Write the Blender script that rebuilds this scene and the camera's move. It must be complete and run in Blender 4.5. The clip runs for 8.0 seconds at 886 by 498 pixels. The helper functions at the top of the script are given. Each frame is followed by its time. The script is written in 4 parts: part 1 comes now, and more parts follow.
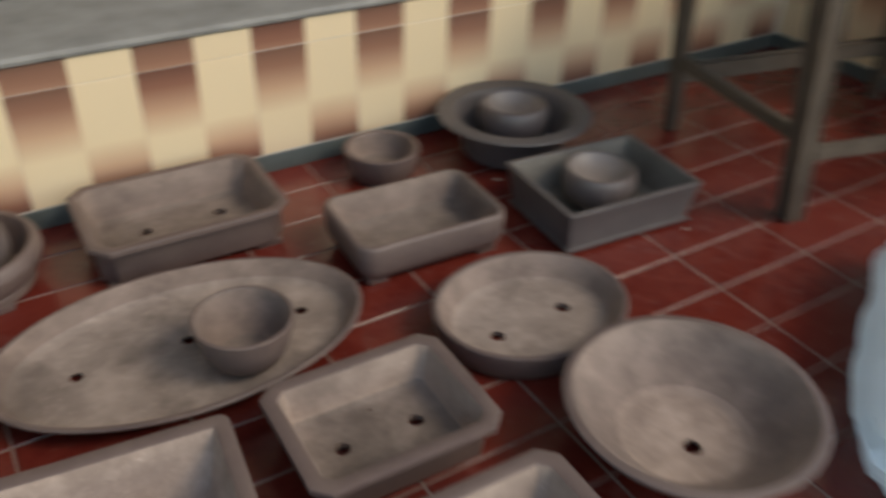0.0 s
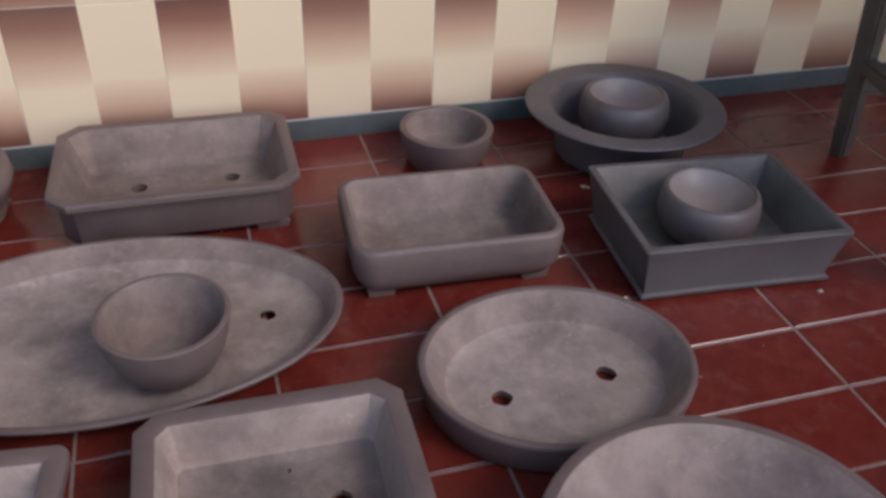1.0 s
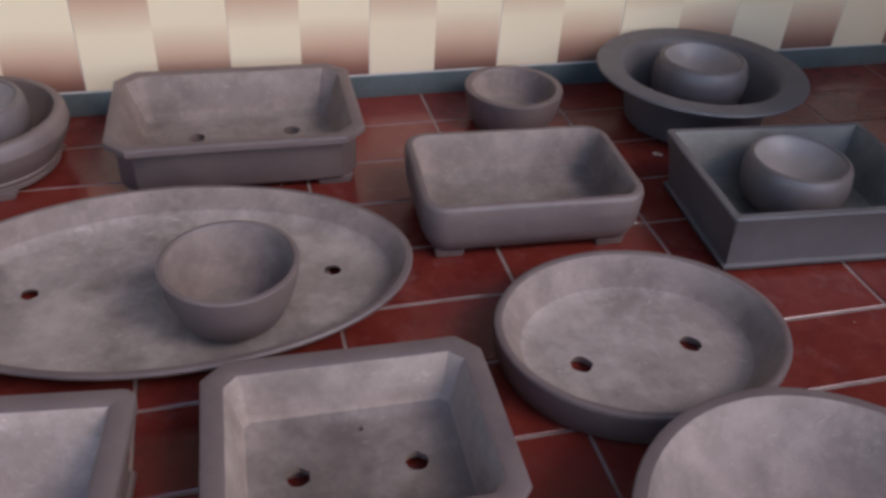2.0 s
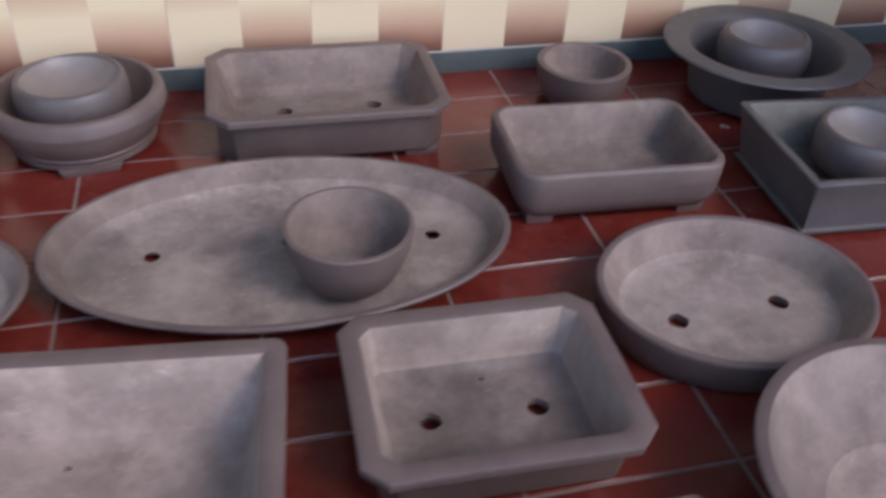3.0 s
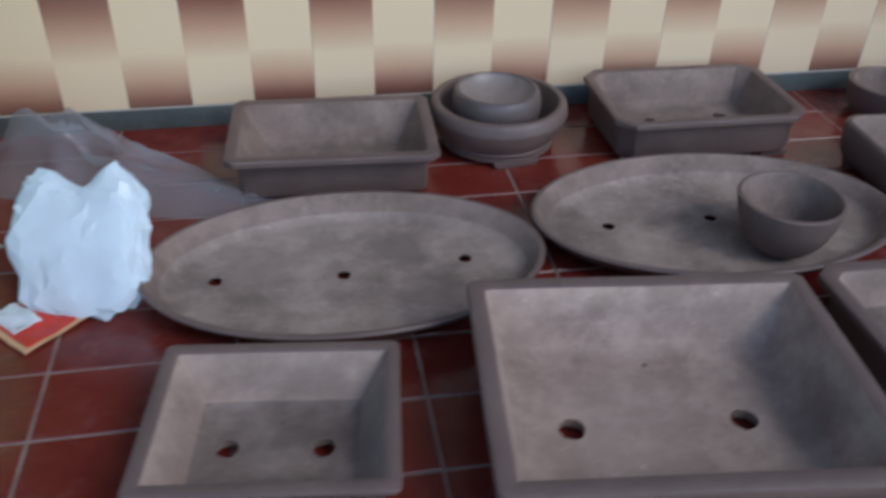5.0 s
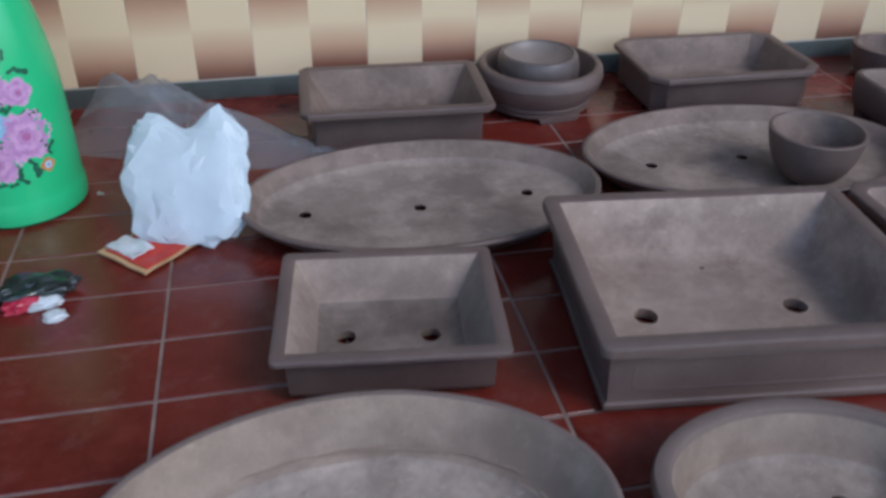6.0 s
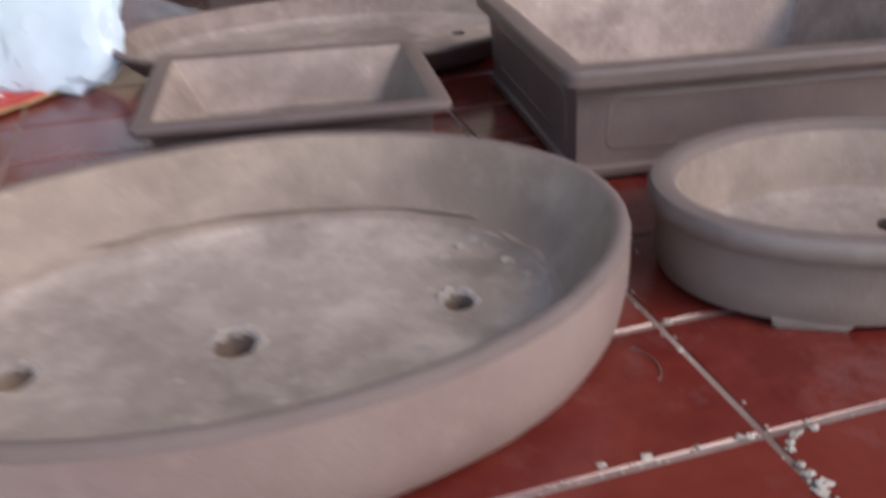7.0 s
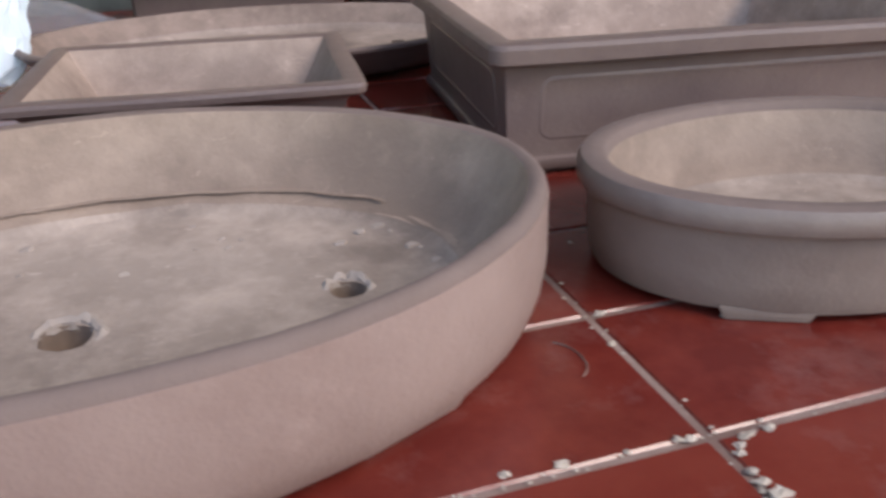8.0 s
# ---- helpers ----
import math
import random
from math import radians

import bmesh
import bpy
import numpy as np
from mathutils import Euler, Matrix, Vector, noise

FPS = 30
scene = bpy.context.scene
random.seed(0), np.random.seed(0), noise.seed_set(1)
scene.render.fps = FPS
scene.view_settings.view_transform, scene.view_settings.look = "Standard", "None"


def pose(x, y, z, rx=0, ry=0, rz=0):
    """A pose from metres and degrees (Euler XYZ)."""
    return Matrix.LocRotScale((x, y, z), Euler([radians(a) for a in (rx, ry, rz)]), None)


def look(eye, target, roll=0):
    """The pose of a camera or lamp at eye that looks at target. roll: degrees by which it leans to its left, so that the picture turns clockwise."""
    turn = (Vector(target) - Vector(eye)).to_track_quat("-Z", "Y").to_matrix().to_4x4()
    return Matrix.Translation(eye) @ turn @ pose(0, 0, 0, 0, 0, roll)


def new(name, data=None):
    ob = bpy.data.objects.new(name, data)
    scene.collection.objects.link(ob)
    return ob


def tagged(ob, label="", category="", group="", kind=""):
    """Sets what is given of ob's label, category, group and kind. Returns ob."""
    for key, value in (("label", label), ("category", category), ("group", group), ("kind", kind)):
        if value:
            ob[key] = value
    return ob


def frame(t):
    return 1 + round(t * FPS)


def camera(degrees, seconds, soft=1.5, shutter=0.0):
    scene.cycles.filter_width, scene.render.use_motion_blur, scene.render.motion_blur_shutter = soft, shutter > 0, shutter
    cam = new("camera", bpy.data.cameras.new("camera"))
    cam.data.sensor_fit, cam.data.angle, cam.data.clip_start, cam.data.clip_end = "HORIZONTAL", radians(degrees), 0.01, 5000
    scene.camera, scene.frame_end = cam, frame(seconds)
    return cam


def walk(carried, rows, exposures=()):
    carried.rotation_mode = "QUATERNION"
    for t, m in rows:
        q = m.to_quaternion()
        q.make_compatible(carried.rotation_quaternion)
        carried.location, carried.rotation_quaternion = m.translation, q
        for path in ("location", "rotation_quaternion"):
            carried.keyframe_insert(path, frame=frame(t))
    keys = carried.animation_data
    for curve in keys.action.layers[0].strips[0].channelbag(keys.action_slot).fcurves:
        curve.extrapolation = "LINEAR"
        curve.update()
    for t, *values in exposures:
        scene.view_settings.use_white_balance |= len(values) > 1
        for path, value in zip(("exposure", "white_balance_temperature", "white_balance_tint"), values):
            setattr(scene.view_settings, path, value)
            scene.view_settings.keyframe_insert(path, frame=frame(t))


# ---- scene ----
cam = camera(55.2, 8.0, 3.1, 0.6)
PATH = [
    (0, (-0.5470, -0.7680, 0.7840), (0.3460, 0.6270, -0.3370), 1.70),
    (0.1, (-0.4984, -0.7462, 0.7778), (0.2698, 0.7032, -0.3664), 1.04),
    (0.2, (-0.4528, -0.7294, 0.7566), (0.2286, 0.7664, -0.3818), 1.08),
    (0.3, (-0.4072, -0.7016, 0.7404), (0.2214, 0.8086, -0.4092), 2.02),
    (0.5, (-0.3330, -0.6610, 0.6990), (0.2440, 0.8630, -0.4610), 3.40),
    (1, (-0.2360, -0.6090, 0.6430), (0.2620, 0.9440, -0.5150), 2.40),
    (1.5, (-0.2550, -0.5760, 0.6130), (0.2370, 0.9800, -0.5430), 2.50),
    (1.7, (-0.2690, -0.5730, 0.5860), (0.2010, 0.9810, -0.5820), 3.10),
    (2.8, (-0.3550, -0.5920, 0.5930), (0.0640, 0.9460, -0.6150), 3.40),
    (3, (-0.3980, -0.6000, 0.5930), (0.0350, 0.9280, -0.6220), 3.20),
    (3.5, (-0.5250, -0.6270, 0.5850), (-0.0320, 0.8800, -0.6340), 3.40),
    (4, (-0.6300, -0.6510, 0.5990), (-0.1600, 0.8660, -0.6170), 3.10),
    (4.5, (-0.7460, -0.7110, 0.6590), (-0.3910, 0.8820, -0.4980), 4.20),
    (5, (-0.9070, -0.7430, 0.6360), (-0.6030, 0.8800, -0.4930), 1.20),
    (5.2, (-0.9510, -0.7550, 0.6330), (-0.6180, 0.8570, -0.5020), 1.40),
    (6.3, (-1.0579, -0.9044, 0.5246), (-0.6929, 0.8025, -0.4511), -0.68),
    (6.4, (-1.0615, -0.9027, 0.4853), (-0.7005, 0.8312, -0.4435), -2.64),
    (6.5, (-1.0740, -0.9030, 0.4460), (-0.6790, 0.8320, -0.4670), -2.60),
    (6.7, (-1.0718, -0.8894, 0.3736), (-0.6162, 0.8128, -0.5706), -3.06),
    (7, (-1.0330, -0.8550, 0.2740), (-0.5340, 0.8310, -0.6790), -1.70),
    (7.5, (-1.0010, -0.8040, 0.2030), (-0.4560, 0.9200, -0.6540), -0.80),
    (8, (-0.9800, -0.8200, 0.2050), (-0.4090, 0.9020, -0.6360), -1.10),
]
EXPOSURES = [(0.0, 0.92, 7500, 6), (0.5, 0.93, 6750, 18), (1.0, 0.93, 6350, 18), (1.5, 0.95, 6050, 17), (3.0, 1.14, 6000, 16), (3.5, 1.32, 5950, 15), (4.0, 1.26, 5920, 14), (4.5, 1.00, 5950, 13), (5.0, 0.70, 5700, 8), (6.5, 0.76, 5850, 9), (7.0, 1.28, 6650, 14), (8.0, 1.45, 6850, 14)]
walk(cam, [(t, look(eye, target, roll)) for t, eye, target, roll in PATH], EXPOSURES)

# ---- world, sun, exposure ----
SUN_ELEV, SUN_AZ = 43.0, 140.0        # degrees; azimuth clockwise from +y
world = bpy.data.worlds.new("sky")
scene.world = world
world.use_nodes = True
wt = world.node_tree
wt.nodes.clear()
sky = wt.nodes.new("ShaderNodeTexSky")
sky.sky_type, sky.sun_disc = "NISHITA", False
sky.sun_elevation, sky.sun_rotation = radians(SUN_ELEV), radians(SUN_AZ)
back = wt.nodes.new("ShaderNodeBackground")
back.inputs[1].default_value = 0.15
wout = wt.nodes.new("ShaderNodeOutputWorld")
wt.links.new(sky.outputs[0], back.inputs[0])
wt.links.new(back.outputs[0], wout.inputs[0])

sun = new("sun", bpy.data.lights.new("sun", "SUN"))
sun.data.energy, sun.data.angle, sun.data.color = 0.55, radians(20), (1.0, 0.95, 0.89)
_d = Vector((math.sin(radians(SUN_AZ)) * math.cos(radians(SUN_ELEV)), math.cos(radians(SUN_AZ)) * math.cos(radians(SUN_ELEV)), math.sin(radians(SUN_ELEV))))
sun.matrix_world = look(_d * 8, (0, 0, 0))


# ---- materials ----
class Mat:
    """A small builder of node materials."""
    def __init__(self, name, rough=0.6, spec=0.5):
        self.m = bpy.data.materials.new(name)
        self.m.use_nodes = True
        self.t = self.m.node_tree
        self.b = self.t.nodes["Principled BSDF"]
        self.b.inputs["Roughness"].default_value = rough
        self.b.inputs["Specular IOR Level"].default_value = spec
        self.co = self.node("ShaderNodeTexCoord")

    def node(self, kind, **values):
        n = self.t.nodes.new(kind)
        for k, v in values.items():
            n.inputs[k.replace("_", " ")].default_value = v
        return n

    def link(self, a, b):
        self.t.links.new(a, b)

    def noise(self, scale, detail=4.0, rough=0.55, offset=None, out="Object"):
        n = self.node("ShaderNodeTexNoise", Scale=scale, Detail=detail, Roughness=rough)
        src = self.co.outputs[out]
        if offset is not None:
            add = self.t.nodes.new("ShaderNodeVectorMath")
            add.operation = "ADD"
            self.link(src, add.inputs[0])
            self.link(offset, add.inputs[1])
            src = add.outputs[0]
        self.link(src, n.inputs["Vector"])
        return n.outputs["Fac"]

    def ramp(self, fac, stops):
        r = self.t.nodes.new("ShaderNodeValToRGB")
        e = r.color_ramp.elements
        while len(e) < len(stops):
            e.new(0.5)
        for k, (p, c) in zip(e, stops):
            k.position, k.color = p, (*c, 1) if len(c) == 3 else c
        self.link(fac, r.inputs[0])
        return r.outputs[0]

    def mix(self, fac, a, b, how="MIX"):
        n = self.t.nodes.new("ShaderNodeMix")
        n.data_type, n.blend_type = "RGBA", how
        for sock, v in ((n.inputs[0], fac), (n.inputs[6], a), (n.inputs[7], b)):
            if isinstance(v, (int, float)):
                sock.default_value = v
            elif isinstance(v, tuple):
                sock.default_value = (*v, 1)
            else:
                self.link(v, sock)
        return n.outputs[2]

    def math(self, how, a, b=0.0):
        n = self.t.nodes.new("ShaderNodeMath")
        n.operation = how
        for sock, v in ((n.inputs[0], a), (n.inputs[1], b)):
            if isinstance(v, (int, float)):
                sock.default_value = v
            else:
                self.link(v, sock)
        return n.outputs[0]

    def rand(self):
        return self.node("ShaderNodeObjectInfo").outputs["Random"]

    def wander(self):
        """An offset of its own for each object, so that alike pieces differ."""
        r = self.node("ShaderNodeVectorMath")
        r.operation = "SCALE"
        r.inputs[0].default_value = (9.0, 5.0, 3.0)
        self.link(self.rand(), r.inputs["Scale"])
        return r.outputs[0]

    def colour(self, c):
        if isinstance(c, tuple):
            self.b.inputs["Base Color"].default_value = (*c, 1)
        else:
            self.link(c, self.b.inputs["Base Color"])

    def rough(self, fac, lo, hi):
        n = self.node("ShaderNodeMapRange")
        n.inputs[3].default_value, n.inputs[4].default_value = lo, hi
        self.link(fac, n.inputs[0])
        self.link(n.outputs[0], self.b.inputs["Roughness"])

    def bump(self, fac, dist, strength=1.0):
        n = self.node("ShaderNodeBump", Strength=strength, Distance=dist)
        self.link(fac, n.inputs["Height"])
        self.link(n.outputs[0], self.b.inputs["Normal"])


def clay(name, dark, mid, light, rough=(0.5, 0.75), grain=0.0006, mottle=0.08):
    """Dry pottery clay: cloudy patches, fine grain and dusty rubbed marks."""
    m = Mat(name)
    r = m.node("ShaderNodeVectorMath")
    r.operation = "SCALE"
    r.inputs[0].default_value = (7.0, 3.0, 5.0)
    m.link(m.rand(), r.inputs["Scale"])
    off = r.outputs[0]
    big = m.noise(9, 5, 0.6, off)
    fine = m.noise(95, 4, 0.6, off)
    c = m.ramp(big, [(0.3, dark), (0.5, mid), (0.72, light)])
    c = m.mix(m.math("MULTIPLY", m.ramp(fine, [(0.35, (0, 0, 0)), (0.75, (1, 1, 1))]), 0.35), c, light)
    streak = m.ramp(m.noise(38, 6, 0.7, off), [(0.58, (0, 0, 0)), (0.7, (1, 1, 1))])
    c = m.mix(m.math("MULTIPLY", streak, 0.25), c, tuple(min(1, v * 1.35) for v in light))
    stretch = m.t.nodes.new("ShaderNodeVectorMath")
    stretch.operation = "MULTIPLY"
    stretch.inputs[1].default_value = (1.0, 3.4, 2.0)
    m.link(m.co.outputs["Object"], stretch.inputs[0])
    scr = m.node("ShaderNodeTexNoise", Scale=46, Detail=7, Roughness=0.75, Distortion=1.2)
    m.link(stretch.outputs[0], scr.inputs["Vector"])
    marks = m.ramp(scr.outputs["Fac"], [(0.60, (0, 0, 0)), (0.66, (1, 1, 1))])
    c = m.mix(m.math("MULTIPLY", marks, mottle * 1.1), c, tuple(min(1, v * 1.75) for v in light))
    patch = m.ramp(m.noise(17, 7, 0.72, off), [(0.44, (0, 0, 0)), (0.62, (1, 1, 1))])
    c = m.mix(m.math("MULTIPLY", patch, mottle), c, tuple(min(1, v * 1.5) for v in light))
    damp = m.ramp(m.noise(6.5, 6, 0.65, off), [(0.36, (1, 1, 1)), (0.5, (0, 0, 0))])
    c = m.mix(m.math("MULTIPLY", damp, mottle * 1.6), c, tuple(v * 0.72 for v in dark))
    m.colour(c)
    m.rough(fine, *rough)
    m.bump(m.math("ADD", fine, m.math("MULTIPLY", m.noise(420, 2, 0.5, off), 0.5)), grain, 0.7)
    return m.m


CLAY = clay("mauve_clay", (0.107, 0.072, 0.064), (0.134, 0.091, 0.078), (0.169, 0.119, 0.098), (0.42, 0.62))
CLAY_IN = clay("dusty_clay", (0.145, 0.101, 0.081), (0.199, 0.142, 0.113), (0.269, 0.199, 0.160), (0.7, 0.9), 0.0008, 0.34)
CLAY_WARM = clay("warm_clay", (0.213, 0.144, 0.119), (0.252, 0.177, 0.148), (0.294, 0.213, 0.178), (0.36, 0.52))
CLAY_WARM_IN = clay("warm_dusty_clay", (0.192, 0.134, 0.098), (0.243, 0.175, 0.129), (0.305, 0.227, 0.169), (0.7, 0.9), 0.0008, 0.34)
CLAY_GREY = clay("grey_clay", (0.076, 0.064, 0.061), (0.095, 0.080, 0.076), (0.122, 0.103, 0.095), (0.42, 0.62))
CLAY_GREY_IN = clay("grey_dusty_clay", (0.088, 0.078, 0.063), (0.121, 0.105, 0.085), (0.166, 0.146, 0.120), (0.6, 0.8), 0.0008, 0.34)
# Paler copy of dusty clay; its colour brightens the deep pot and bowl floor.
CLAY_BRIGHT = clay("brightened_clay", (0.215, 0.151, 0.119), (0.296, 0.216, 0.171), (0.377, 0.285, 0.228), (0.75, 0.92), 0.0009, 0.40)
CLAY_DUST = clay("pale_dust_clay", (0.208, 0.148, 0.117), (0.280, 0.204, 0.160), (0.354, 0.267, 0.211), (0.75, 0.92), 0.0008, 0.34)
CLAY_TAN = clay("tan_clay", (0.155, 0.115, 0.095), (0.187, 0.144, 0.119), (0.224, 0.178, 0.148), (0.36, 0.52))
CLAY_PALE = clay("raw_pale_clay", (0.257, 0.205, 0.167), (0.319, 0.263, 0.218), (0.389, 0.328, 0.274), (0.8, 0.95), 0.0012, 0.2)
CLAY_SHINE = clay("burnished_clay", (0.090, 0.068, 0.063), (0.111, 0.086, 0.079), (0.138, 0.108, 0.099), (0.30, 0.42))


CLAY_GLAZE = clay("smooth_pale_clay", (0.188, 0.151, 0.128), (0.231, 0.187, 0.161), (0.284, 0.234, 0.202), (0.36, 0.52))
CLAY_RIM = clay("mauve_rim_clay", (0.121, 0.085, 0.067), (0.147, 0.103, 0.085), (0.177, 0.126, 0.105), (0.75, 0.92))
# Floor tones for pot insides: dark for deep pots, paler for dishes.
CLAY_FLOOR_LARGE = clay("large_floor_clay", (0.198, 0.138, 0.107), (0.266, 0.193, 0.153), (0.356, 0.272, 0.220), (0.7, 0.9), 0.0009, 0.36)
CLAY_FLOOR = clay("floor_clay", (0.170, 0.126, 0.101), (0.243, 0.186, 0.152), (0.328, 0.255, 0.211), (0.7, 0.9), 0.0009, 0.42)
CLAY_FLOOR_DARK = clay("dark_floor_clay", (0.124, 0.090, 0.070), (0.167, 0.125, 0.101), (0.237, 0.184, 0.153), (0.7, 0.9), 0.0009, 0.42)
CLAY_FLOOR_WARM = clay("warm_floor_clay", (0.212, 0.160, 0.125), (0.279, 0.216, 0.170), (0.356, 0.282, 0.225), (0.7, 0.9), 0.0012, 0.50)


def red_tile():
    m = Mat("red_floor_tile", 0.25)
    r = m.rand()
    big = m.noise(5, 4, 0.6, out="Generated")
    tone = m.mix(r, (0.108, 0.0140, 0.0100), (0.152, 0.0213, 0.0135))
    c = m.mix(m.ramp(m.noise(26, 5, 0.65, offset=m.wander()), [(0.4, (0, 0, 0)), (0.75, (1, 1, 1))]), tone, (0.176, 0.030, 0.019))
    dust = m.ramp(m.noise(24, 7, 0.72, offset=m.wander()), [(0.54, (0, 0, 0)), (0.76, (1, 1, 1))])
    c = m.mix(m.math("MULTIPLY", dust, 0.16), c, (0.36, 0.25, 0.22))
    m.colour(c)
    m.rough(m.noise(22, 5, 0.65, offset=m.wander()), 0.15, 0.27)
    m.bump(m.noise(60, 3, 0.5), 0.0005, 0.5)
    return m.m


def wall_tile():
    """Printed tile: a band fading brown to cream beside one fading cream to brown."""
    m = Mat("banded_wall_tile", 0.22)
    sep = m.t.nodes.new("ShaderNodeSeparateXYZ")
    m.link(m.co.outputs["Object"], sep.inputs[0])
    wob = m.math("MULTIPLY", m.math("SUBTRACT", m.noise(9, 2), 0.5), 0.06)
    h = m.math("ADD", m.math("DIVIDE", sep.outputs[2], 0.2), wob)
    cream, tan, brown, deep = (0.80, 0.622, 0.398), (0.58, 0.352, 0.222), (0.27, 0.118, 0.076), (0.150, 0.062, 0.043)
    up = m.ramp(h, [(0.0, cream), (0.40, cream), (0.62, tan), (0.84, brown), (1.0, deep)])
    down = m.ramp(h, [(0.0, deep), (0.08, brown), (0.25, tan), (0.46, cream), (1.0, cream)])
    c = m.mix(m.math("GREATER_THAN", sep.outputs[0], 0.1), up, down)
    c = m.mix(m.math("MULTIPLY", m.rand(), 0.10), c, (0.55, 0.42, 0.27))
    m.colour(c)
    m.b.inputs["Roughness"].default_value = 0.32
    return m.m


def plain(name, a, b, scale=12, rough=(0.6, 0.85), bump=0.001, spec=0.4):
    m = Mat(name, spec=spec)
    n = m.noise(scale, 6, 0.62)
    c = m.ramp(n, [(0.32, a), (0.7, b)])
    c = m.mix(m.math("MULTIPLY", m.noise(scale * 9, 4), 0.3), c, tuple(0.5 * (x + y) * 0.8 for x, y in zip(a, b)))
    m.colour(c)
    m.rough(n, *rough)
    if bump:
        m.bump(m.noise(scale * 7, 5, 0.6), bump, 0.7)
    return m.m


TILE, WALL_TILE = red_tile(), wall_tile()
GROUT = plain("floor_grout", (0.175, 0.108, 0.086), (0.32, 0.238, 0.196), 22, (0.8, 0.95), 0.001, 0.15)
WALL_GROUT = plain("wall_grout", (0.55, 0.48, 0.40), (0.66, 0.58, 0.50), 30)
TEAL = plain("blue_grey_cement", (0.070, 0.082, 0.076), (0.116, 0.132, 0.123), 18, (0.35, 0.6))
CEMENT = plain("grey_cement", (0.20, 0.19, 0.175), (0.33, 0.315, 0.29), 10, (0.6, 0.9), 0.002)
GREENISH = plain("grey_green_paint", (0.16, 0.20, 0.19), (0.23, 0.27, 0.25), 14, (0.4, 0.6))
# Colours of the added unseen walls, ceiling and ground, set for bounce and shade.
PLASTER = plain("cream_plaster", (0.62, 0.57, 0.48), (0.74, 0.69, 0.60), 5, (0.8, 0.95), 0.002)
OLIVE = plain("olive_paint", (0.090, 0.085, 0.055), (0.135, 0.125, 0.085), 6, (0.5, 0.7), 0.001)
CEILING = plain("ceiling_paint", (0.66, 0.62, 0.56), (0.76, 0.72, 0.66), 3, (0.8, 0.95), 0.001)
GROUND = plain("pale_bounce_ground", (0.34, 0.30, 0.26), (0.48, 0.43, 0.37), 2, (0.9, 1.0), 0.01)
WOOD = plain("worn_brown_wood", (0.074, 0.055, 0.040), (0.132, 0.100, 0.073), 20, (0.4, 0.6))
CRUMB = plain("mortar_crumbs", (0.34, 0.28, 0.22), (0.50, 0.43, 0.35), 60, (0.85, 0.95), 0.001)
GREEN = plain("green_plastic", (0.045, 0.50, 0.190), (0.060, 0.60, 0.240), 3, (0.2, 0.28), 0, 0.6)
PINK = plain("pink_print", (0.55, 0.28, 0.50), (0.72, 0.45, 0.66), 60, (0.3, 0.4), 0)
LILAC = plain("lilac_print", (0.44, 0.20, 0.42), (0.60, 0.34, 0.58), 90, (0.3, 0.4), 0)
PALE_BLUE = plain("pale_blue_print", (0.42, 0.62, 0.75), (0.58, 0.75, 0.84), 60, (0.3, 0.4), 0)
CRIMSON = plain("crimson_film", (0.40, 0.012, 0.040), (0.55, 0.035, 0.075), 40, (0.2, 0.35), 0, 0.7)
ROSE = plain("deep_pink_print", (0.38, 0.10, 0.26), (0.50, 0.18, 0.36), 60, (0.3, 0.4), 0)
BLUE = plain("blue_print", (0.25, 0.48, 0.66), (0.40, 0.62, 0.78), 60, (0.3, 0.4), 0)
LEAF = plain("dark_leaf_print", (0.012, 0.085, 0.050), (0.030, 0.150, 0.080), 60, (0.3, 0.4), 0)
ORANGE = plain("orange_print", (0.55, 0.20, 0.06), (0.65, 0.28, 0.10), 60, (0.3, 0.4), 0)
RED_FOIL = plain("red_foil", (0.50, 0.030, 0.020), (0.62, 0.075, 0.050), 40, (0.25, 0.4), 0)
GOLD_FOIL = plain("tan_card", (0.55, 0.33, 0.16), (0.66, 0.44, 0.24), 40, (0.35, 0.5), 0)
BLACK_FOIL = plain("black_film", (0.010, 0.016, 0.014), (0.035, 0.045, 0.040), 40, (0.15, 0.3), 0, 0.7)
SILVER_FOIL = plain("silver_film", (0.55, 0.58, 0.58), (0.75, 0.78, 0.78), 40, (0.2, 0.35), 0, 0.8)


def film(name, colour, clear, rough=0.3):
    """Thin plastic film: part of the light passes, part scatters on both sides."""
    m = Mat(name, rough, 0.6)
    m.colour(m.ramp(m.noise(24, 4), [(0.3, tuple(v * 0.86 for v in colour)), (0.7, colour)]))
    out = m.t.nodes["Material Output"]
    thin = m.node("ShaderNodeBsdfTranslucent")
    thin.inputs[0].default_value = (*colour, 1)
    a = m.node("ShaderNodeMixShader")
    a.inputs[0].default_value = 0.4
    m.link(m.b.outputs[0], a.inputs[1])
    m.link(thin.outputs[0], a.inputs[2])
    see = m.node("ShaderNodeBsdfTransparent")
    b = m.node("ShaderNodeMixShader")
    b.inputs[0].default_value = clear
    m.link(a.outputs[0], b.inputs[1])
    m.link(see.outputs[0], b.inputs[2])
    m.link(b.outputs[0], out.inputs[0])
    m.bump(m.noise(55, 3, 0.5), 0.002, 0.5)
    return m.m


WHITE_FILM = film("white_plastic_film", (0.87, 0.955, 0.995), 0.0)
CLEAR_FILM = film("clear_plastic_film", (0.50, 0.52, 0.56), 0.60, 0.10)


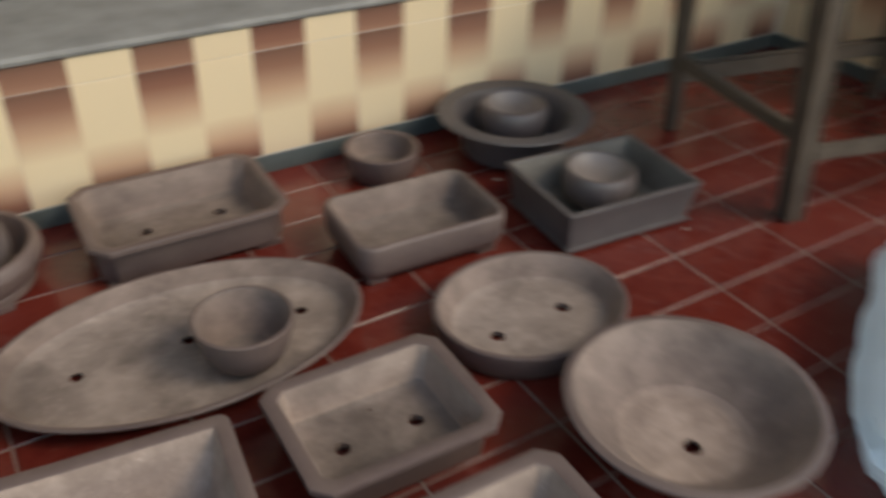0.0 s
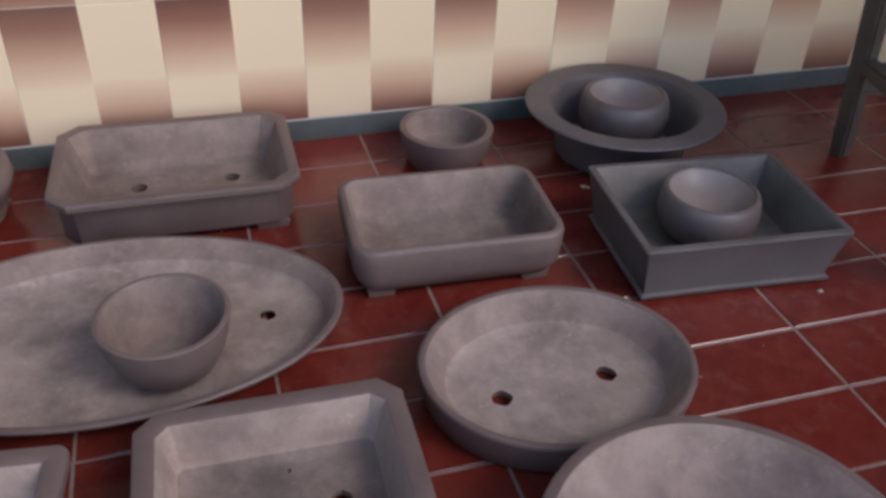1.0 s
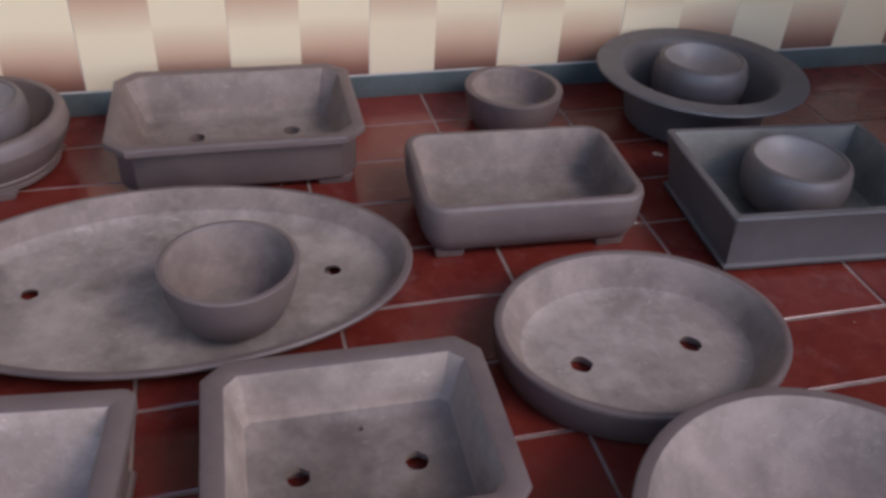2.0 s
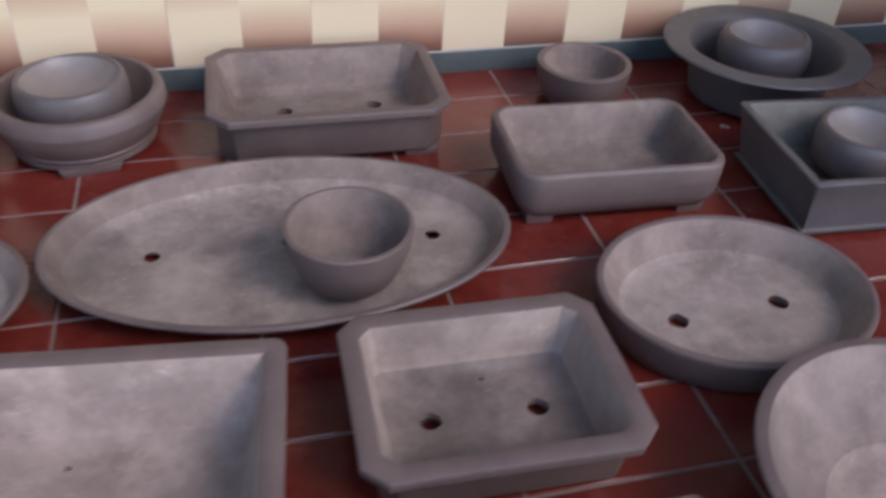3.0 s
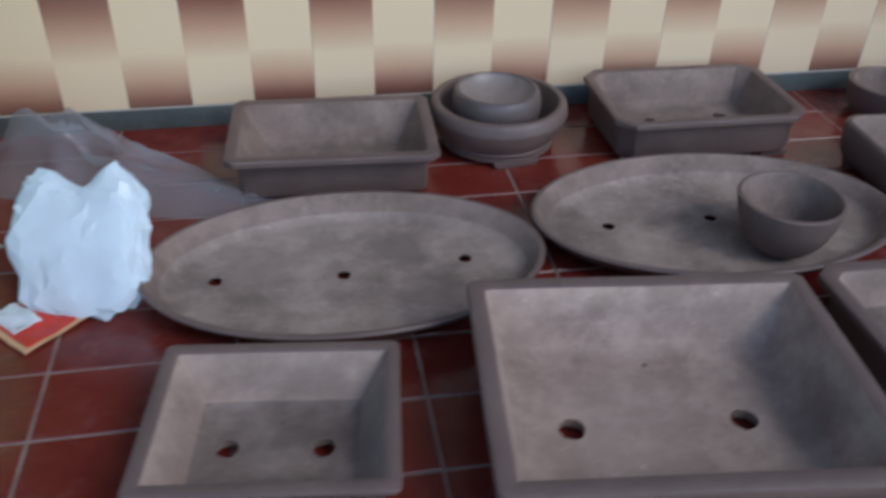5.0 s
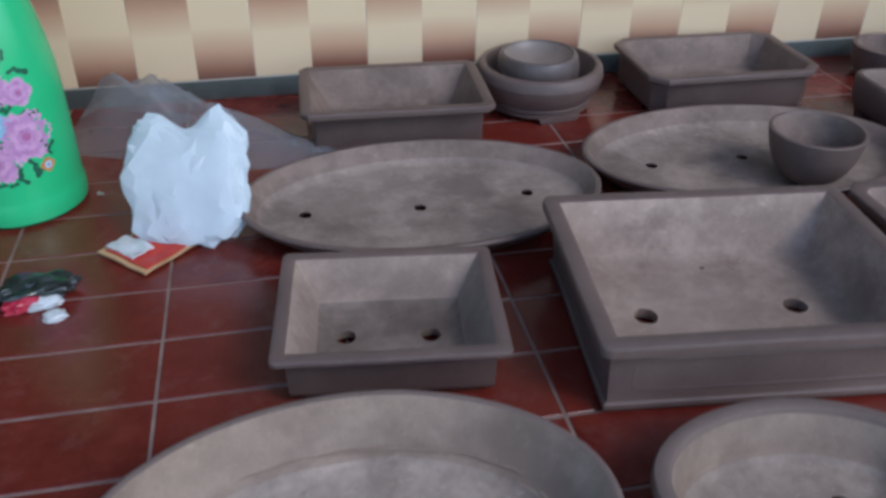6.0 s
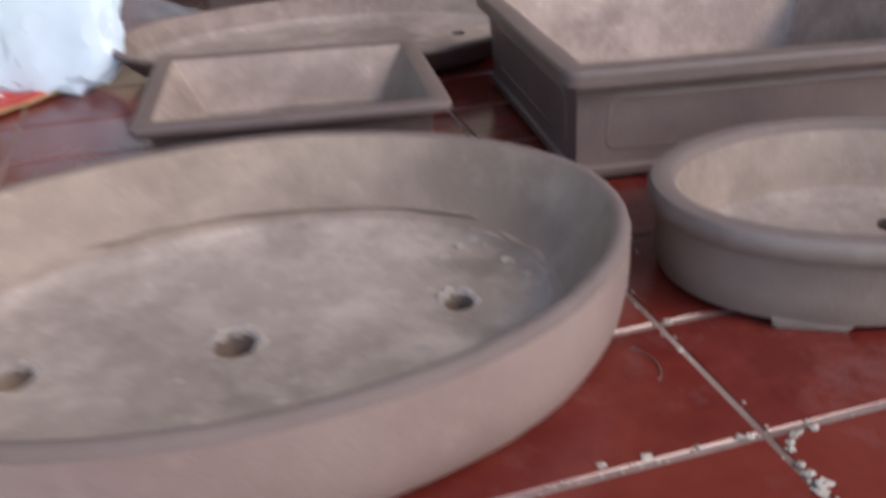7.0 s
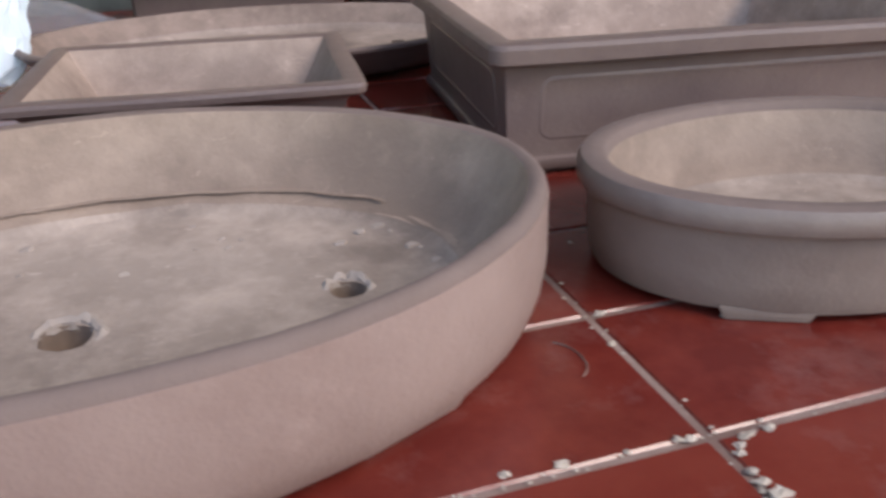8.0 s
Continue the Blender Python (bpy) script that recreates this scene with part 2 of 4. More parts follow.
# ---- mesh helpers ----
def mesh_of(name, bm, *materials, smooth=40.0):
    me = bpy.data.meshes.new(name)
    bmesh.ops.recalc_face_normals(bm, faces=bm.faces)
    bm.to_mesh(me)
    bm.free()
    for m in materials:
        me.materials.append(m)
    if smooth:
        for p in me.polygons:
            p.use_smooth = True
        me.set_sharp_from_angle(angle=radians(smooth))
    return me


def part(name, bm, material, parent, label="", m=None, smooth=40.0):
    mats = material if isinstance(material, tuple) else (material,)
    ob = new(name, mesh_of(name, bm, *mats, smooth=smooth))
    ob.parent = parent
    if m is not None:
        ob.matrix_basis = m
    return tagged(ob, label)


def empty(name, m, **tags):
    ob = new(name)
    ob.empty_display_size = 0.02
    ob.matrix_basis = m
    return tagged(ob, **tags)


def box(bm, x0, x1, y0, y1, z0, z1, bevel=0.0, seg=2):
    made = bmesh.ops.create_cube(bm, size=1.0, matrix=Matrix.LocRotScale(((x0 + x1) / 2, (y0 + y1) / 2, (z0 + z1) / 2), None, (x1 - x0, y1 - y0, z1 - z0)))
    if bevel:
        edges = {e for v in made["verts"] for e in v.link_edges}
        bmesh.ops.bevel(bm, geom=list(edges), offset=bevel, segments=seg, profile=0.6, affect="EDGES")
    return bm


def loop_of(kind, a, b, r, per=8, side=7):
    """Closed outline of half sizes a, b. oval; rect with rounded or cut corners of size r."""
    if kind == "oval":
        n = 4 * (per + side)
        return [(a * math.cos(2 * math.pi * i / n), b * math.sin(2 * math.pi * i / n)) for i in range(n)]
    r = max(0.0006, min(r, a * 0.95, b * 0.95))
    corners = [(a - r, b - r, 0), (-a + r, b - r, 90), (-a + r, -b + r, 180), (a - r, -b + r, 270)]
    pts = []
    for i, (cx, cy, ang) in enumerate(corners):
        ends = []
        for k in range(per):
            f = k / (per - 1)
            if kind == "round":
                t = radians(ang + 90 * f)
                p = (cx + r * math.cos(t), cy + r * math.sin(t))
            else:
                t0, t1 = radians(ang), radians(ang + 90)
                p = (cx + r * (math.cos(t0) * (1 - f) + math.cos(t1) * f), cy + r * (math.sin(t0) * (1 - f) + math.sin(t1) * f))
            ends.append(p)
        pts += ends
        nx, ny, nang = corners[(i + 1) % 4]
        q = (nx + r * math.cos(radians(nang)), ny + r * math.sin(radians(nang)))
        for k in range(1, side + 1):
            f = k / (side + 1)
            pts.append((ends[-1][0] * (1 - f) + q[0] * f, ends[-1][1] * (1 - f) + q[1] * f))
    return pts


def pot_body(kind, a, b, r, profile, inner_from, holes, seed, wobble, hole_r, crease=0.0):
    """A vessel: rings of the outline along a profile of (inset, z); floor and underside pierced by the drain holes."""
    bm = bmesh.new()
    rng = random.Random(seed)
    ph = Vector((rng.uniform(0, 50), rng.uniform(0, 50), rng.uniform(0, 50)))

    def shift(x, y, z):
        w = noise.noise_vector(Vector((x, y, z)) * 9 + ph) * wobble + noise.noise_vector(Vector((x, y, z)) * 45 + ph) * wobble * 0.35
        return (x + w.x, y + w.y, z + w.z * 0.8)

    rings = []
    for j, (inset, z) in enumerate(profile):
        rag = crease if inner_from + 2 < j < len(profile) - 1 else 0.0
        pts = loop_of(kind, a - inset, b - inset, r - inset * (0.8 if kind == "round" else 0.45))
        ring = []
        for x, y in pts:
            w = noise.noise_vector(Vector((x, y, j * 0.02)) * 38 + ph) * rag
            q = shift(x, y, z)
            ring.append(bm.verts.new((q[0] + w.x, q[1] + w.y, q[2] + w.z * 0.45)))
        rings.append(ring)
    n = len(rings[0])
    for j in range(len(rings) - 1):
        for i in range(n):
            f = bm.faces.new((rings[j][i], rings[j][(i + 1) % n], rings[j + 1][(i + 1) % n], rings[j + 1][i]))
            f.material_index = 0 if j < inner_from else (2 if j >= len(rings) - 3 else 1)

    def ring_edges(vs):
        return [bm.edges.get((vs[i], vs[(i + 1) % len(vs)])) or bm.edges.new((vs[i], vs[(i + 1) % len(vs)])) for i in range(len(vs))]

    top_e, low_e = ring_edges(rings[-1]), ring_edges(rings[0])
    zt, zb = profile[-1][1], profile[0][1]
    tubes = []
    for hx, hy, *own in holes:
        jag = [(own[0] if own else hole_r) * rng.uniform(0.93, 1.08) for _ in range(14)]
        up = [bm.verts.new((hx + g * math.cos(k * math.pi / 7), hy + g * math.sin(k * math.pi / 7), zt)) for k, g in enumerate(jag)]
        dn = [bm.verts.new((hx + (v.co.x - hx) * 1.35, hy + (v.co.y - hy) * 1.35, zb)) for v in up]
        top_e += ring_edges(up)
        low_e += ring_edges(dn)
        tubes.append((up, dn))
    for edges, mi in ((top_e, 1), (low_e, 0)):
        made = bmesh.ops.triangle_fill(bm, use_beauty=True, edges=edges)
        for g in made["geom"]:
            if isinstance(g, bmesh.types.BMFace):
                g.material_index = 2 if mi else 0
    for up, dn in tubes:
        for k in range(14):
            f = bm.faces.new((up[k], up[(k + 1) % 14], dn[(k + 1) % 14], dn[k]))
            f.material_index = 1
    return bm


def foot_bm(w, d, h, taper=0.12):
    bm = box(bmesh.new(), -w / 2, w / 2, -d / 2, d / 2, 0, h + 0.002, 0.002)
    for v in bm.verts:
        k = 1 - taper * (1 - v.co.z / h)
        v.co.x *= k
        v.co.y *= k
    return bm


def pot(name, label, category, at, yaw, kind, a, b, r, profile, inner_from, holes=(), feet=(), mats=None, hole_r=0.011, seed=0, wobble=0.0009, group="", tilt=(0, 0), crease=0.0, floor_mat=None, rim_mat=None):
    """A pot with its feet: profile in heights above the support; holes in the pot's own plan."""
    top = empty(name, pose(*at, tilt[0], tilt[1], yaw), label=label, category=category, group=group)
    n = 60
    for name_of in ("body", "rim"):
        bm = pot_body(kind, a, b, r, profile, inner_from, holes, seed, wobble, hole_r, crease)
        lip0 = max(inner_from - 4, 2)
        bm.faces.ensure_lookup_table()
        rim = set(bm.faces[lip0 * n:inner_from * n])
        bmesh.ops.delete(bm, geom=[f for f in bm.faces if (f in rim) == (name_of == "body")], context="FACES")
        skins = mats or (CLAY, CLAY_IN)
        # The pot's floor gets its own tone, apart from the walls.
        floor_skin = floor_mat or {CLAY_IN: CLAY_FLOOR_DARK, CLAY_WARM_IN: CLAY_FLOOR_WARM, CLAY_DUST: CLAY_DUST}.get(skins[1], skins[1])
        part(name_of, bm, (rim_mat if rim_mat and name_of == "rim" else skins[0], skins[1], floor_skin), top)
    for fx, fy, w, d, h, turn in feet:
        part("foot", foot_bm(w, d, h), (mats or (CLAY,))[0], top, m=pose(fx, fy, 0, 0, 0, turn))
    return top


def corner_feet(a, b, inset, w, d, h):
    return [(sx * (a - inset - w / 2), sy * (b - inset - d / 2), w, d, h, 0) for sx in (-1, 1) for sy in (-1, 1)]


def round_feet(ra, rb, n, w, d, h, start=90):
    out = []
    for i in range(n):
        t = radians(start + 360 * i / n)
        out.append((ra * math.cos(t), rb * math.sin(t), d, w, h, math.degrees(math.atan2(rb * math.sin(t), ra * math.cos(t)))))
    return out


# ---- large structure ----
X0, X1, WALL_Y = -1.62, 1.34, 0.597
# Unseen ground, added and kept pale to bounce light up to the fronts.
bm = box(bmesh.new(), -60, 60, -60, 60, -0.62, -0.30)
ground = tagged(new("ground", mesh_of("ground", bm, GROUND, smooth=0)), "added unseen pale ground that bounces light onto the pots' fronts", "ground", kind="structure")
bm = box(bmesh.new(), X0, X1 + 0.02, -2.4, WALL_Y + 0.01, -0.30, -0.0010)
floor = tagged(new("floor", mesh_of("floor", bm, GROUT, smooth=0)), "terrace floor of small glossy dark red tiles with pale joints", "floor", kind="structure")
bm = box(bmesh.new(), X0, X1 + 0.6, WALL_Y - 0.0050, 2.0, -0.30, 0.277)
plinth = tagged(new("wall_north", mesh_of("wall_north", bm, WALL_GROUT, smooth=0)), "low tiled plinth wall with cream and brown bands", "wall", kind="structure")
bm = box(bmesh.new(), X1 - 0.0050, X1 + 0.6, -2.4, WALL_Y - 0.0052, -0.30, 0.277)
tagged(new("wall_east", mesh_of("wall_east", bm, WALL_GROUT, smooth=0)), "low tiled plinth wall turning the corner", "wall", kind="structure")
# Unseen wall added to darken the left end; olive follows the floor's reflection.
bm = box(bmesh.new(), X0 - 0.2, X0, -0.20, 2.2, -0.30, 2.6)
tagged(new("wall_west", mesh_of("wall_west", bm, OLIVE, smooth=0)), "added unseen olive wall that darkens the left end", "wall", kind="structure")
# Unseen wall, added to close the back; pale for more fill light.
bm = box(bmesh.new(), X0, 3.4, 2.0, 2.2, -0.30, 2.6)
tagged(new("wall_back", mesh_of("wall_back", bm, PLASTER, smooth=0)), "added unseen cream wall that closes the back and returns fill light", "wall", kind="structure")
# Unseen ceiling, added to block overhead sky and shape the light.
bm = box(bmesh.new(), X0 - 0.2, 3.4, -0.45, 2.2, 2.6, 2.75)
tagged(new("ceiling", mesh_of("ceiling", bm, CEILING, smooth=0)), "added unseen ceiling that cuts off the sky overhead", "ceiling", kind="structure")

# Unseen wall above the short plinth, added to block sun from the right end.
bm = box(bmesh.new(), X1 + 0.02, X1 + 0.22, 0.12, 2.0, 0.301, 2.6)
tagged(new("wall_side", mesh_of("wall_side", bm, PLASTER, smooth=0)), "added unseen wall that shades the right end", "wall", kind="structure")

# cement slab on top of the plinth, with a worn rounded nose
bm = bmesh.new()
sec = [(WALL_Y - 0.004, 0.281), (WALL_Y - 0.011, 0.284), (WALL_Y - 0.013, 0.290), (WALL_Y - 0.009, 0.296), (WALL_Y + 0.004, 0.299), (2.0, 0.300), (2.0, 0.279), (WALL_Y, 0.279)]
cols = []
for i in range(121):
    x = X0 + (X1 + 0.6 - X0) * i / 120
    w = noise.noise(Vector((x * 14, 0, 3))) * 0.0016
    cols.append([bm.verts.new((x, y + (w if y < 1 else 0), z + w * 0.6)) for y, z in sec])
for p, q in zip(cols, cols[1:]):
    for k in range(len(sec)):
        bm.faces.new((p[k], q[k], q[(k + 1) % len(sec)], p[(k + 1) % len(sec)]))
bm.faces.new(cols[0])
bm.faces.new(cols[-1])
tagged(new("ledge", mesh_of("ledge", bm, CEMENT)), "rough grey cement ledge on top of the tiled plinth", "ledge", kind="structure")
bm = box(bmesh.new(), X1 - 0.010, X1 + 0.6, -2.4, WALL_Y - 0.014, 0.278, 0.300, 0.004)
tagged(new("ledge_east", mesh_of("ledge_east", bm, CEMENT)), "rough grey cement ledge on the short plinth", "ledge", kind="structure")
bm = box(bmesh.new(), -1.5, 0.02, 0.86, 1.5, 0.301, 0.316, 0.003)
tagged(new("board", mesh_of("board", bm, GREENISH)), "grey-green painted board lying on the cement ledge", "board")

# skirting of blue-grey cement
bm = box(bmesh.new(), X0, X1, WALL_Y - 0.0088, WALL_Y - 0.0048, 0.0, 0.0345, 0.001)
tagged(new("baseboard", mesh_of("baseboard", bm, TEAL)), "blue-grey cement skirting strip along the plinth", "baseboard", kind="structure")
bm = box(bmesh.new(), X1 - 0.0085, X1 - 0.0052, -2.4, WALL_Y - 0.005, 0.0, 0.0345, 0.002)
tagged(new("baseboard_east", mesh_of("baseboard_east", bm, TEAL)), "blue-grey cement skirting strip on the short plinth", "baseboard", kind="structure")

# ---- pots ----
PAIR = "clay bonsai pots on the floor"


def lipped(H, fh, body=0.020, wall=0.012, slope=0.010, floor_in=0.012, lip=0.012):
    """Straight body under an outward lip."""
    i = wall + 0.004
    return [(body + 0.008, fh), (body + 0.003, fh + 0.003), (body + 0.001, fh + 0.008), (body, H - lip - 0.006), (body - 0.003, H - lip - 0.002), (0.003, H - lip), (0.0006, H - lip + 0.002),
            (0, H - 0.003), (0.0008, H - 0.0008), (0.003, H), (i - 0.003, H), (i, H - 0.0015), (i + 0.002, H - 0.006),
            (i + slope, fh + floor_in + 0.012), (i + slope + 0.003, fh + floor_in + 0.005), (i + slope + 0.009, fh + floor_in + 0.001), (i + slope + 0.016, fh + floor_in)], 11


def plain_wall(H, fh, low=0.020, belly=0.35, wall=0.010, slope=0.012, floor_in=0.010):
    """Wall that rises in a soft curve to a rounded edge, with no lip."""
    return [(low + 0.006, fh), (low, fh + 0.003), (low * 0.55, fh + (H - fh) * 0.18), (low * 0.16, fh + (H - fh) * belly), (0.0005, fh + (H - fh) * 0.65), (0, H - 0.006), (0.0012, H - 0.002),
            (0.004, H), (wall - 0.002, H - 0.0003), (wall, H - 0.003), (wall + 0.003, H - 0.015), (wall + slope * 0.7, fh + floor_in + 0.022),
            (wall + slope, fh + floor_in + 0.010), (wall + slope + 0.007, fh + floor_in + 0.003), (wall + slope + 0.018, fh + floor_in)], 8


def dish(H, fh, low=0.050, wall=0.010, slope=0.030, floor_in=0.006):
    """Shallow flaring dish with a narrow rolled edge."""
    return [(low + 0.004, fh), (low, fh + 0.002), (low * 0.6, fh + (H - fh) * 0.35), (low * 0.22, fh + (H - fh) * 0.72), (0.004, H - 0.007), (0.0006, H - 0.005), (0, H - 0.002), (0.002, H),
            (wall - 0.002, H), (wall, H - 0.002), (wall + slope * 0.35, H - 0.010), (wall + slope * 0.7, fh + floor_in + 0.008), (wall + slope, fh + floor_in + 0.002), (wall + slope + 0.012, fh + floor_in)], 8


def bowl(H, R, r0, wall=0.008):
    """Half-round bowl profile for a round vessel of radius R on a foot of radius r0."""
    out = [(R - r0 + 0.004, 0.0), (R - r0, 0.001), (R - r0 - 0.001, 0.006)]
    for k in range(1, 9):
        f = k / 8
        out.append(((R - r0) * (1 - 0.65 * math.sin(f * math.pi / 2) - 0.35 * f), 0.006 + (H - 0.008) * (1 - math.cos(f * math.pi / 2))))
    out += [(0.0006, H - 0.0005), (0.003, H), (wall - 0.001, H), (wall + 0.0005, H - 0.002)]
    for k in range(7, 0, -1):
        f = k / 8
        out.append((wall + (R - r0) * 0.94 * (1 - 0.65 * math.sin(f * math.pi / 2) - 0.35 * f), 0.014 + (H - 0.016) * (1 - math.cos(f * math.pi / 2))))
    out.append((R - r0 * 0.6, 0.012))
    return out, 14


def closed_bowl(H, R, mouth, r0, wall=0.006):
    """Round bowl that curls in a little at the top, its inside shallow and smooth."""
    out = [(R - r0 + 0.004, 0.0), (R - r0, 0.001)]
    lift = H * 0.62
    for k in range(1, 8):
        t = math.pi / 2 * (k / 7)
        out.append(((R - r0) * (1 - math.sin(t)), 0.003 + (lift - 0.003) * (1 - math.cos(t))))
    for k in range(1, 6):
        f = k / 5
        out.append(((R - mouth) * f ** 1.8, lift + (H - lift) * math.sin(f * math.pi / 2)))
    e = R - mouth
    out += [(e + 0.002, H + 0.0006), (e + wall - 0.001, H), (e + wall, H - 0.002)]
    for k in range(1, 9):
        f = k / 9
        out.append((e + wall + (mouth - wall) * (0.35 * f + 0.65 * (1 - math.cos(f * math.pi / 2))), H - 0.002 - (H * 0.46) * (0.45 * f + 0.55 * math.sin(f * math.pi / 2))))
    return out, 16


def add_pots():
    # lipped rectangle with cut corners, by the plinth
    pr, k = lipped(0.078, 0.008, body=0.011, wall=0.011, slope=0.017)
    pot("rectangular_pot", "mauve clay rectangular bonsai pot with wide lip and cut corners", "pot", (-0.280, 0.446, 0), -1, "cut", 0.156, 0.109, 0.026, pr, k,
        [(-0.055, 0.018), (0.070, 0.022)], corner_feet(0.156, 0.109, 0.018, 0.045, 0.016, 0.009), (CLAY, CLAY_IN), 0.011, 1, group=PAIR)
    # lipped rectangle at the far left
    pr, k = lipped(0.079, 0.008, body=0.017, wall=0.013, slope=0.026)
    pot("rectangular_pot", "mauve clay rectangular bonsai pot with flared lip and pale dusty inside", "pot", (-0.863, 0.398, 0), -3, "cut", 0.150, 0.103, 0.012, pr, k,
        [(-0.05, 0.0), (0.05, 0.0)], corner_feet(0.150, 0.103, 0.034, 0.04, 0.012, 0.009), (CLAY, CLAY_IN), 0.010, 2, group=PAIR)
    # soft rounded rectangle on four feet
    pr, k = plain_wall(0.077, 0.011, low=0.012, wall=0.011, slope=0.012)
    pot("rectangular_pot", "mauve clay rectangular bonsai pot with soft rounded corners on short feet", "pot", (0.041, 0.240, 0), -3, "round", 0.131, 0.088, 0.030, pr, k,
        [(-0.048, -0.012), (0.042, -0.012)], corner_feet(0.131, 0.088, 0.016, 0.036, 0.026, 0.016), (CLAY, CLAY_IN), 0.009, 3, group=PAIR)
    # square-cornered grey pot
    pr = [(0.026, 0.006), (0.0095, 0.0065), (0.0085, 0.0105), (0.0130, 0.0125), (0.0135, 0.016), (0.0085, 0.050), (0.0020, 0.078), (0.0, 0.0815), (0.0008, 0.0838), (0.003, 0.0845), (0.009, 0.0845), (0.0105, 0.083), (0.012, 0.080),
          (0.024, 0.034), (0.028, 0.025), (0.038, 0.022)]
    pot("square_pot", "grey clay rectangular pot with sharp corners and stepped foot", "pot", (0.374, 0.168, 0), -4.5, "round", 0.136, 0.102, 0.006, pr, 11,
        [], corner_feet(0.136, 0.102, 0.016, 0.040, 0.014, 0.007), (CLAY_GREY, CLAY_GREY_IN), 0.011, 4, group=PAIR)
    pr, k = closed_bowl(0.070, 0.065, 0.058, 0.034, 0.004)
    pot("round_bowl", "small burnished clay bowl standing inside the grey square pot", "bowl", (0.372, 0.174, 0.0222), 10, "oval", 0.064, 0.064, 0, pr, k, [], (), (CLAY_SHINE, CLAY_GLAZE), 0.01, 5, group="small round bowls")
    # little cup by the plinth
    pr, k = bowl(0.058, 0.070, 0.054, 0.010)
    pot("round_bowl", "small mauve clay bowl on the floor beside the skirting", "bowl", (0.111, 0.482, 0), 0, "oval", 0.070, 0.070, 0, pr, k, [(0, 0)], (), (CLAY, CLAY_IN), 0.007, 6, group="small round bowls")
    # wide-brimmed round pot with a bowl in it
    pr = [(0.058, 0.008), (0.053, 0.009), (0.049, 0.030), (0.046, 0.070), (0.040, 0.078), (0.010, 0.083), (0.001, 0.084), (0.0, 0.086), (0.001, 0.088), (0.004, 0.089), (0.034, 0.087), (0.038, 0.084), (0.042, 0.078),
          (0.060, 0.030), (0.066, 0.020), (0.080, 0.018)]
    pot("brimmed_pot", "dark grey clay round pot with a broad flat brim", "pot", (0.380, 0.438, 0), 0, "oval", 0.152, 0.149, 0, pr, 10, [], round_feet(0.088, 0.088, 3, 0.04, 0.016, 0.010, 250), (CLAY_GREY, CLAY_GREY), 0.01, 7, group=PAIR)
    pr, k = closed_bowl(0.080, 0.070, 0.060, 0.036, 0.004)
    pot("round_bowl", "small burnished clay bowl standing inside the brimmed pot", "bowl", (0.388, 0.452, 0.0182), 40, "oval", 0.069, 0.069, 0, pr, k, [], (), (CLAY_SHINE, CLAY_GLAZE), 0.01, 8, group="small round bowls")
    # round pot on a stepped foot with a bowl in it
    pr = [(0.026, 0.008), (0.0195, 0.009), (0.0185, 0.014), (0.0212, 0.0152), (0.0212, 0.0172), (0.0175, 0.0185), (0.0165, 0.0220), (0.0182, 0.0235), (0.0105, 0.034), (0.0035, 0.048), (0.0, 0.060), (0.0022, 0.073), (0.006, 0.078), (0.011, 0.0795), (0.015, 0.078), (0.017, 0.072),
          (0.024, 0.044), (0.038, 0.028), (0.055, 0.026)]
    pot("round_pot", "mauve clay round pot with rolled rim on a stepped foot", "pot", (-0.596, 0.464, 0), 0, "oval", 0.110, 0.110, 0, pr, 14, [], round_feet(0.082, 0.082, 3, 0.075, 0.016, 0.009, 278), (CLAY, CLAY), 0.01, 9, group=PAIR)
    pr, k = closed_bowl(0.070, 0.071, 0.063, 0.04, 0.004)
    pot("round_bowl", "small burnished clay bowl sitting inside the round pot", "bowl", (-0.600, 0.462, 0.0262), 15, "oval", 0.071, 0.071, 0, pr, k, [], (), (CLAY_SHINE, CLAY_GLAZE), 0.01, 10, group="small round bowls")
    # two long oval dishes
    pr, k = dish(0.042, 0.008, low=0.030, wall=0.009, slope=0.020, floor_in=0.005)
    pot("oval_dish", "long shallow oval clay dish with three drain holes", "dish", (-0.365, 0.157, 0), -2.5, "oval", 0.253, 0.156, 0, pr, k,
        [(-0.142, 0.010), (0.006, 0.017), (0.168, 0.008)], round_feet(0.17, 0.08, 4, 0.04, 0.016, 0.009, 45), (CLAY, CLAY_IN), 0.0086, 11, group="long oval dishes", floor_mat=CLAY_FLOOR)
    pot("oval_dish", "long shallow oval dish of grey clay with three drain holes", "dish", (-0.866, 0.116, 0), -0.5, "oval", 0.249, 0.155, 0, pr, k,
        [(-0.161, 0.006), (-0.005, -0.002), (0.151, 0.013)], round_feet(0.17, 0.085, 4, 0.04, 0.016, 0.009, 45), (CLAY, CLAY_IN), 0.0086, 12, group="long oval dishes", floor_mat=CLAY_FLOOR)
    # cup standing in the dish
    pr, k = bowl(0.080, 0.067, 0.028, 0.006)
    pot("cup", "mauve clay cup standing in the long oval dish", "cup", (-0.303, 0.088, 0.0142), 0, "oval", 0.067, 0.067, 0, pr, k, [], (), (CLAY, CLAY_IN), 0.01, 13)
    # shallow round pot with two holes
    pr = [(0.020, 0.0015), (0.012, 0.002), (0.008, 0.006), (0.003, 0.022), (0.0006, 0.036), (0.0, 0.044), (0.001, 0.0465), (0.003, 0.0475), (0.006, 0.0475), (0.0085, 0.046), (0.012, 0.041), (0.018, 0.030), (0.025, 0.0205), (0.029, 0.0170),
          (0.034, 0.0138), (0.048, 0.013)]
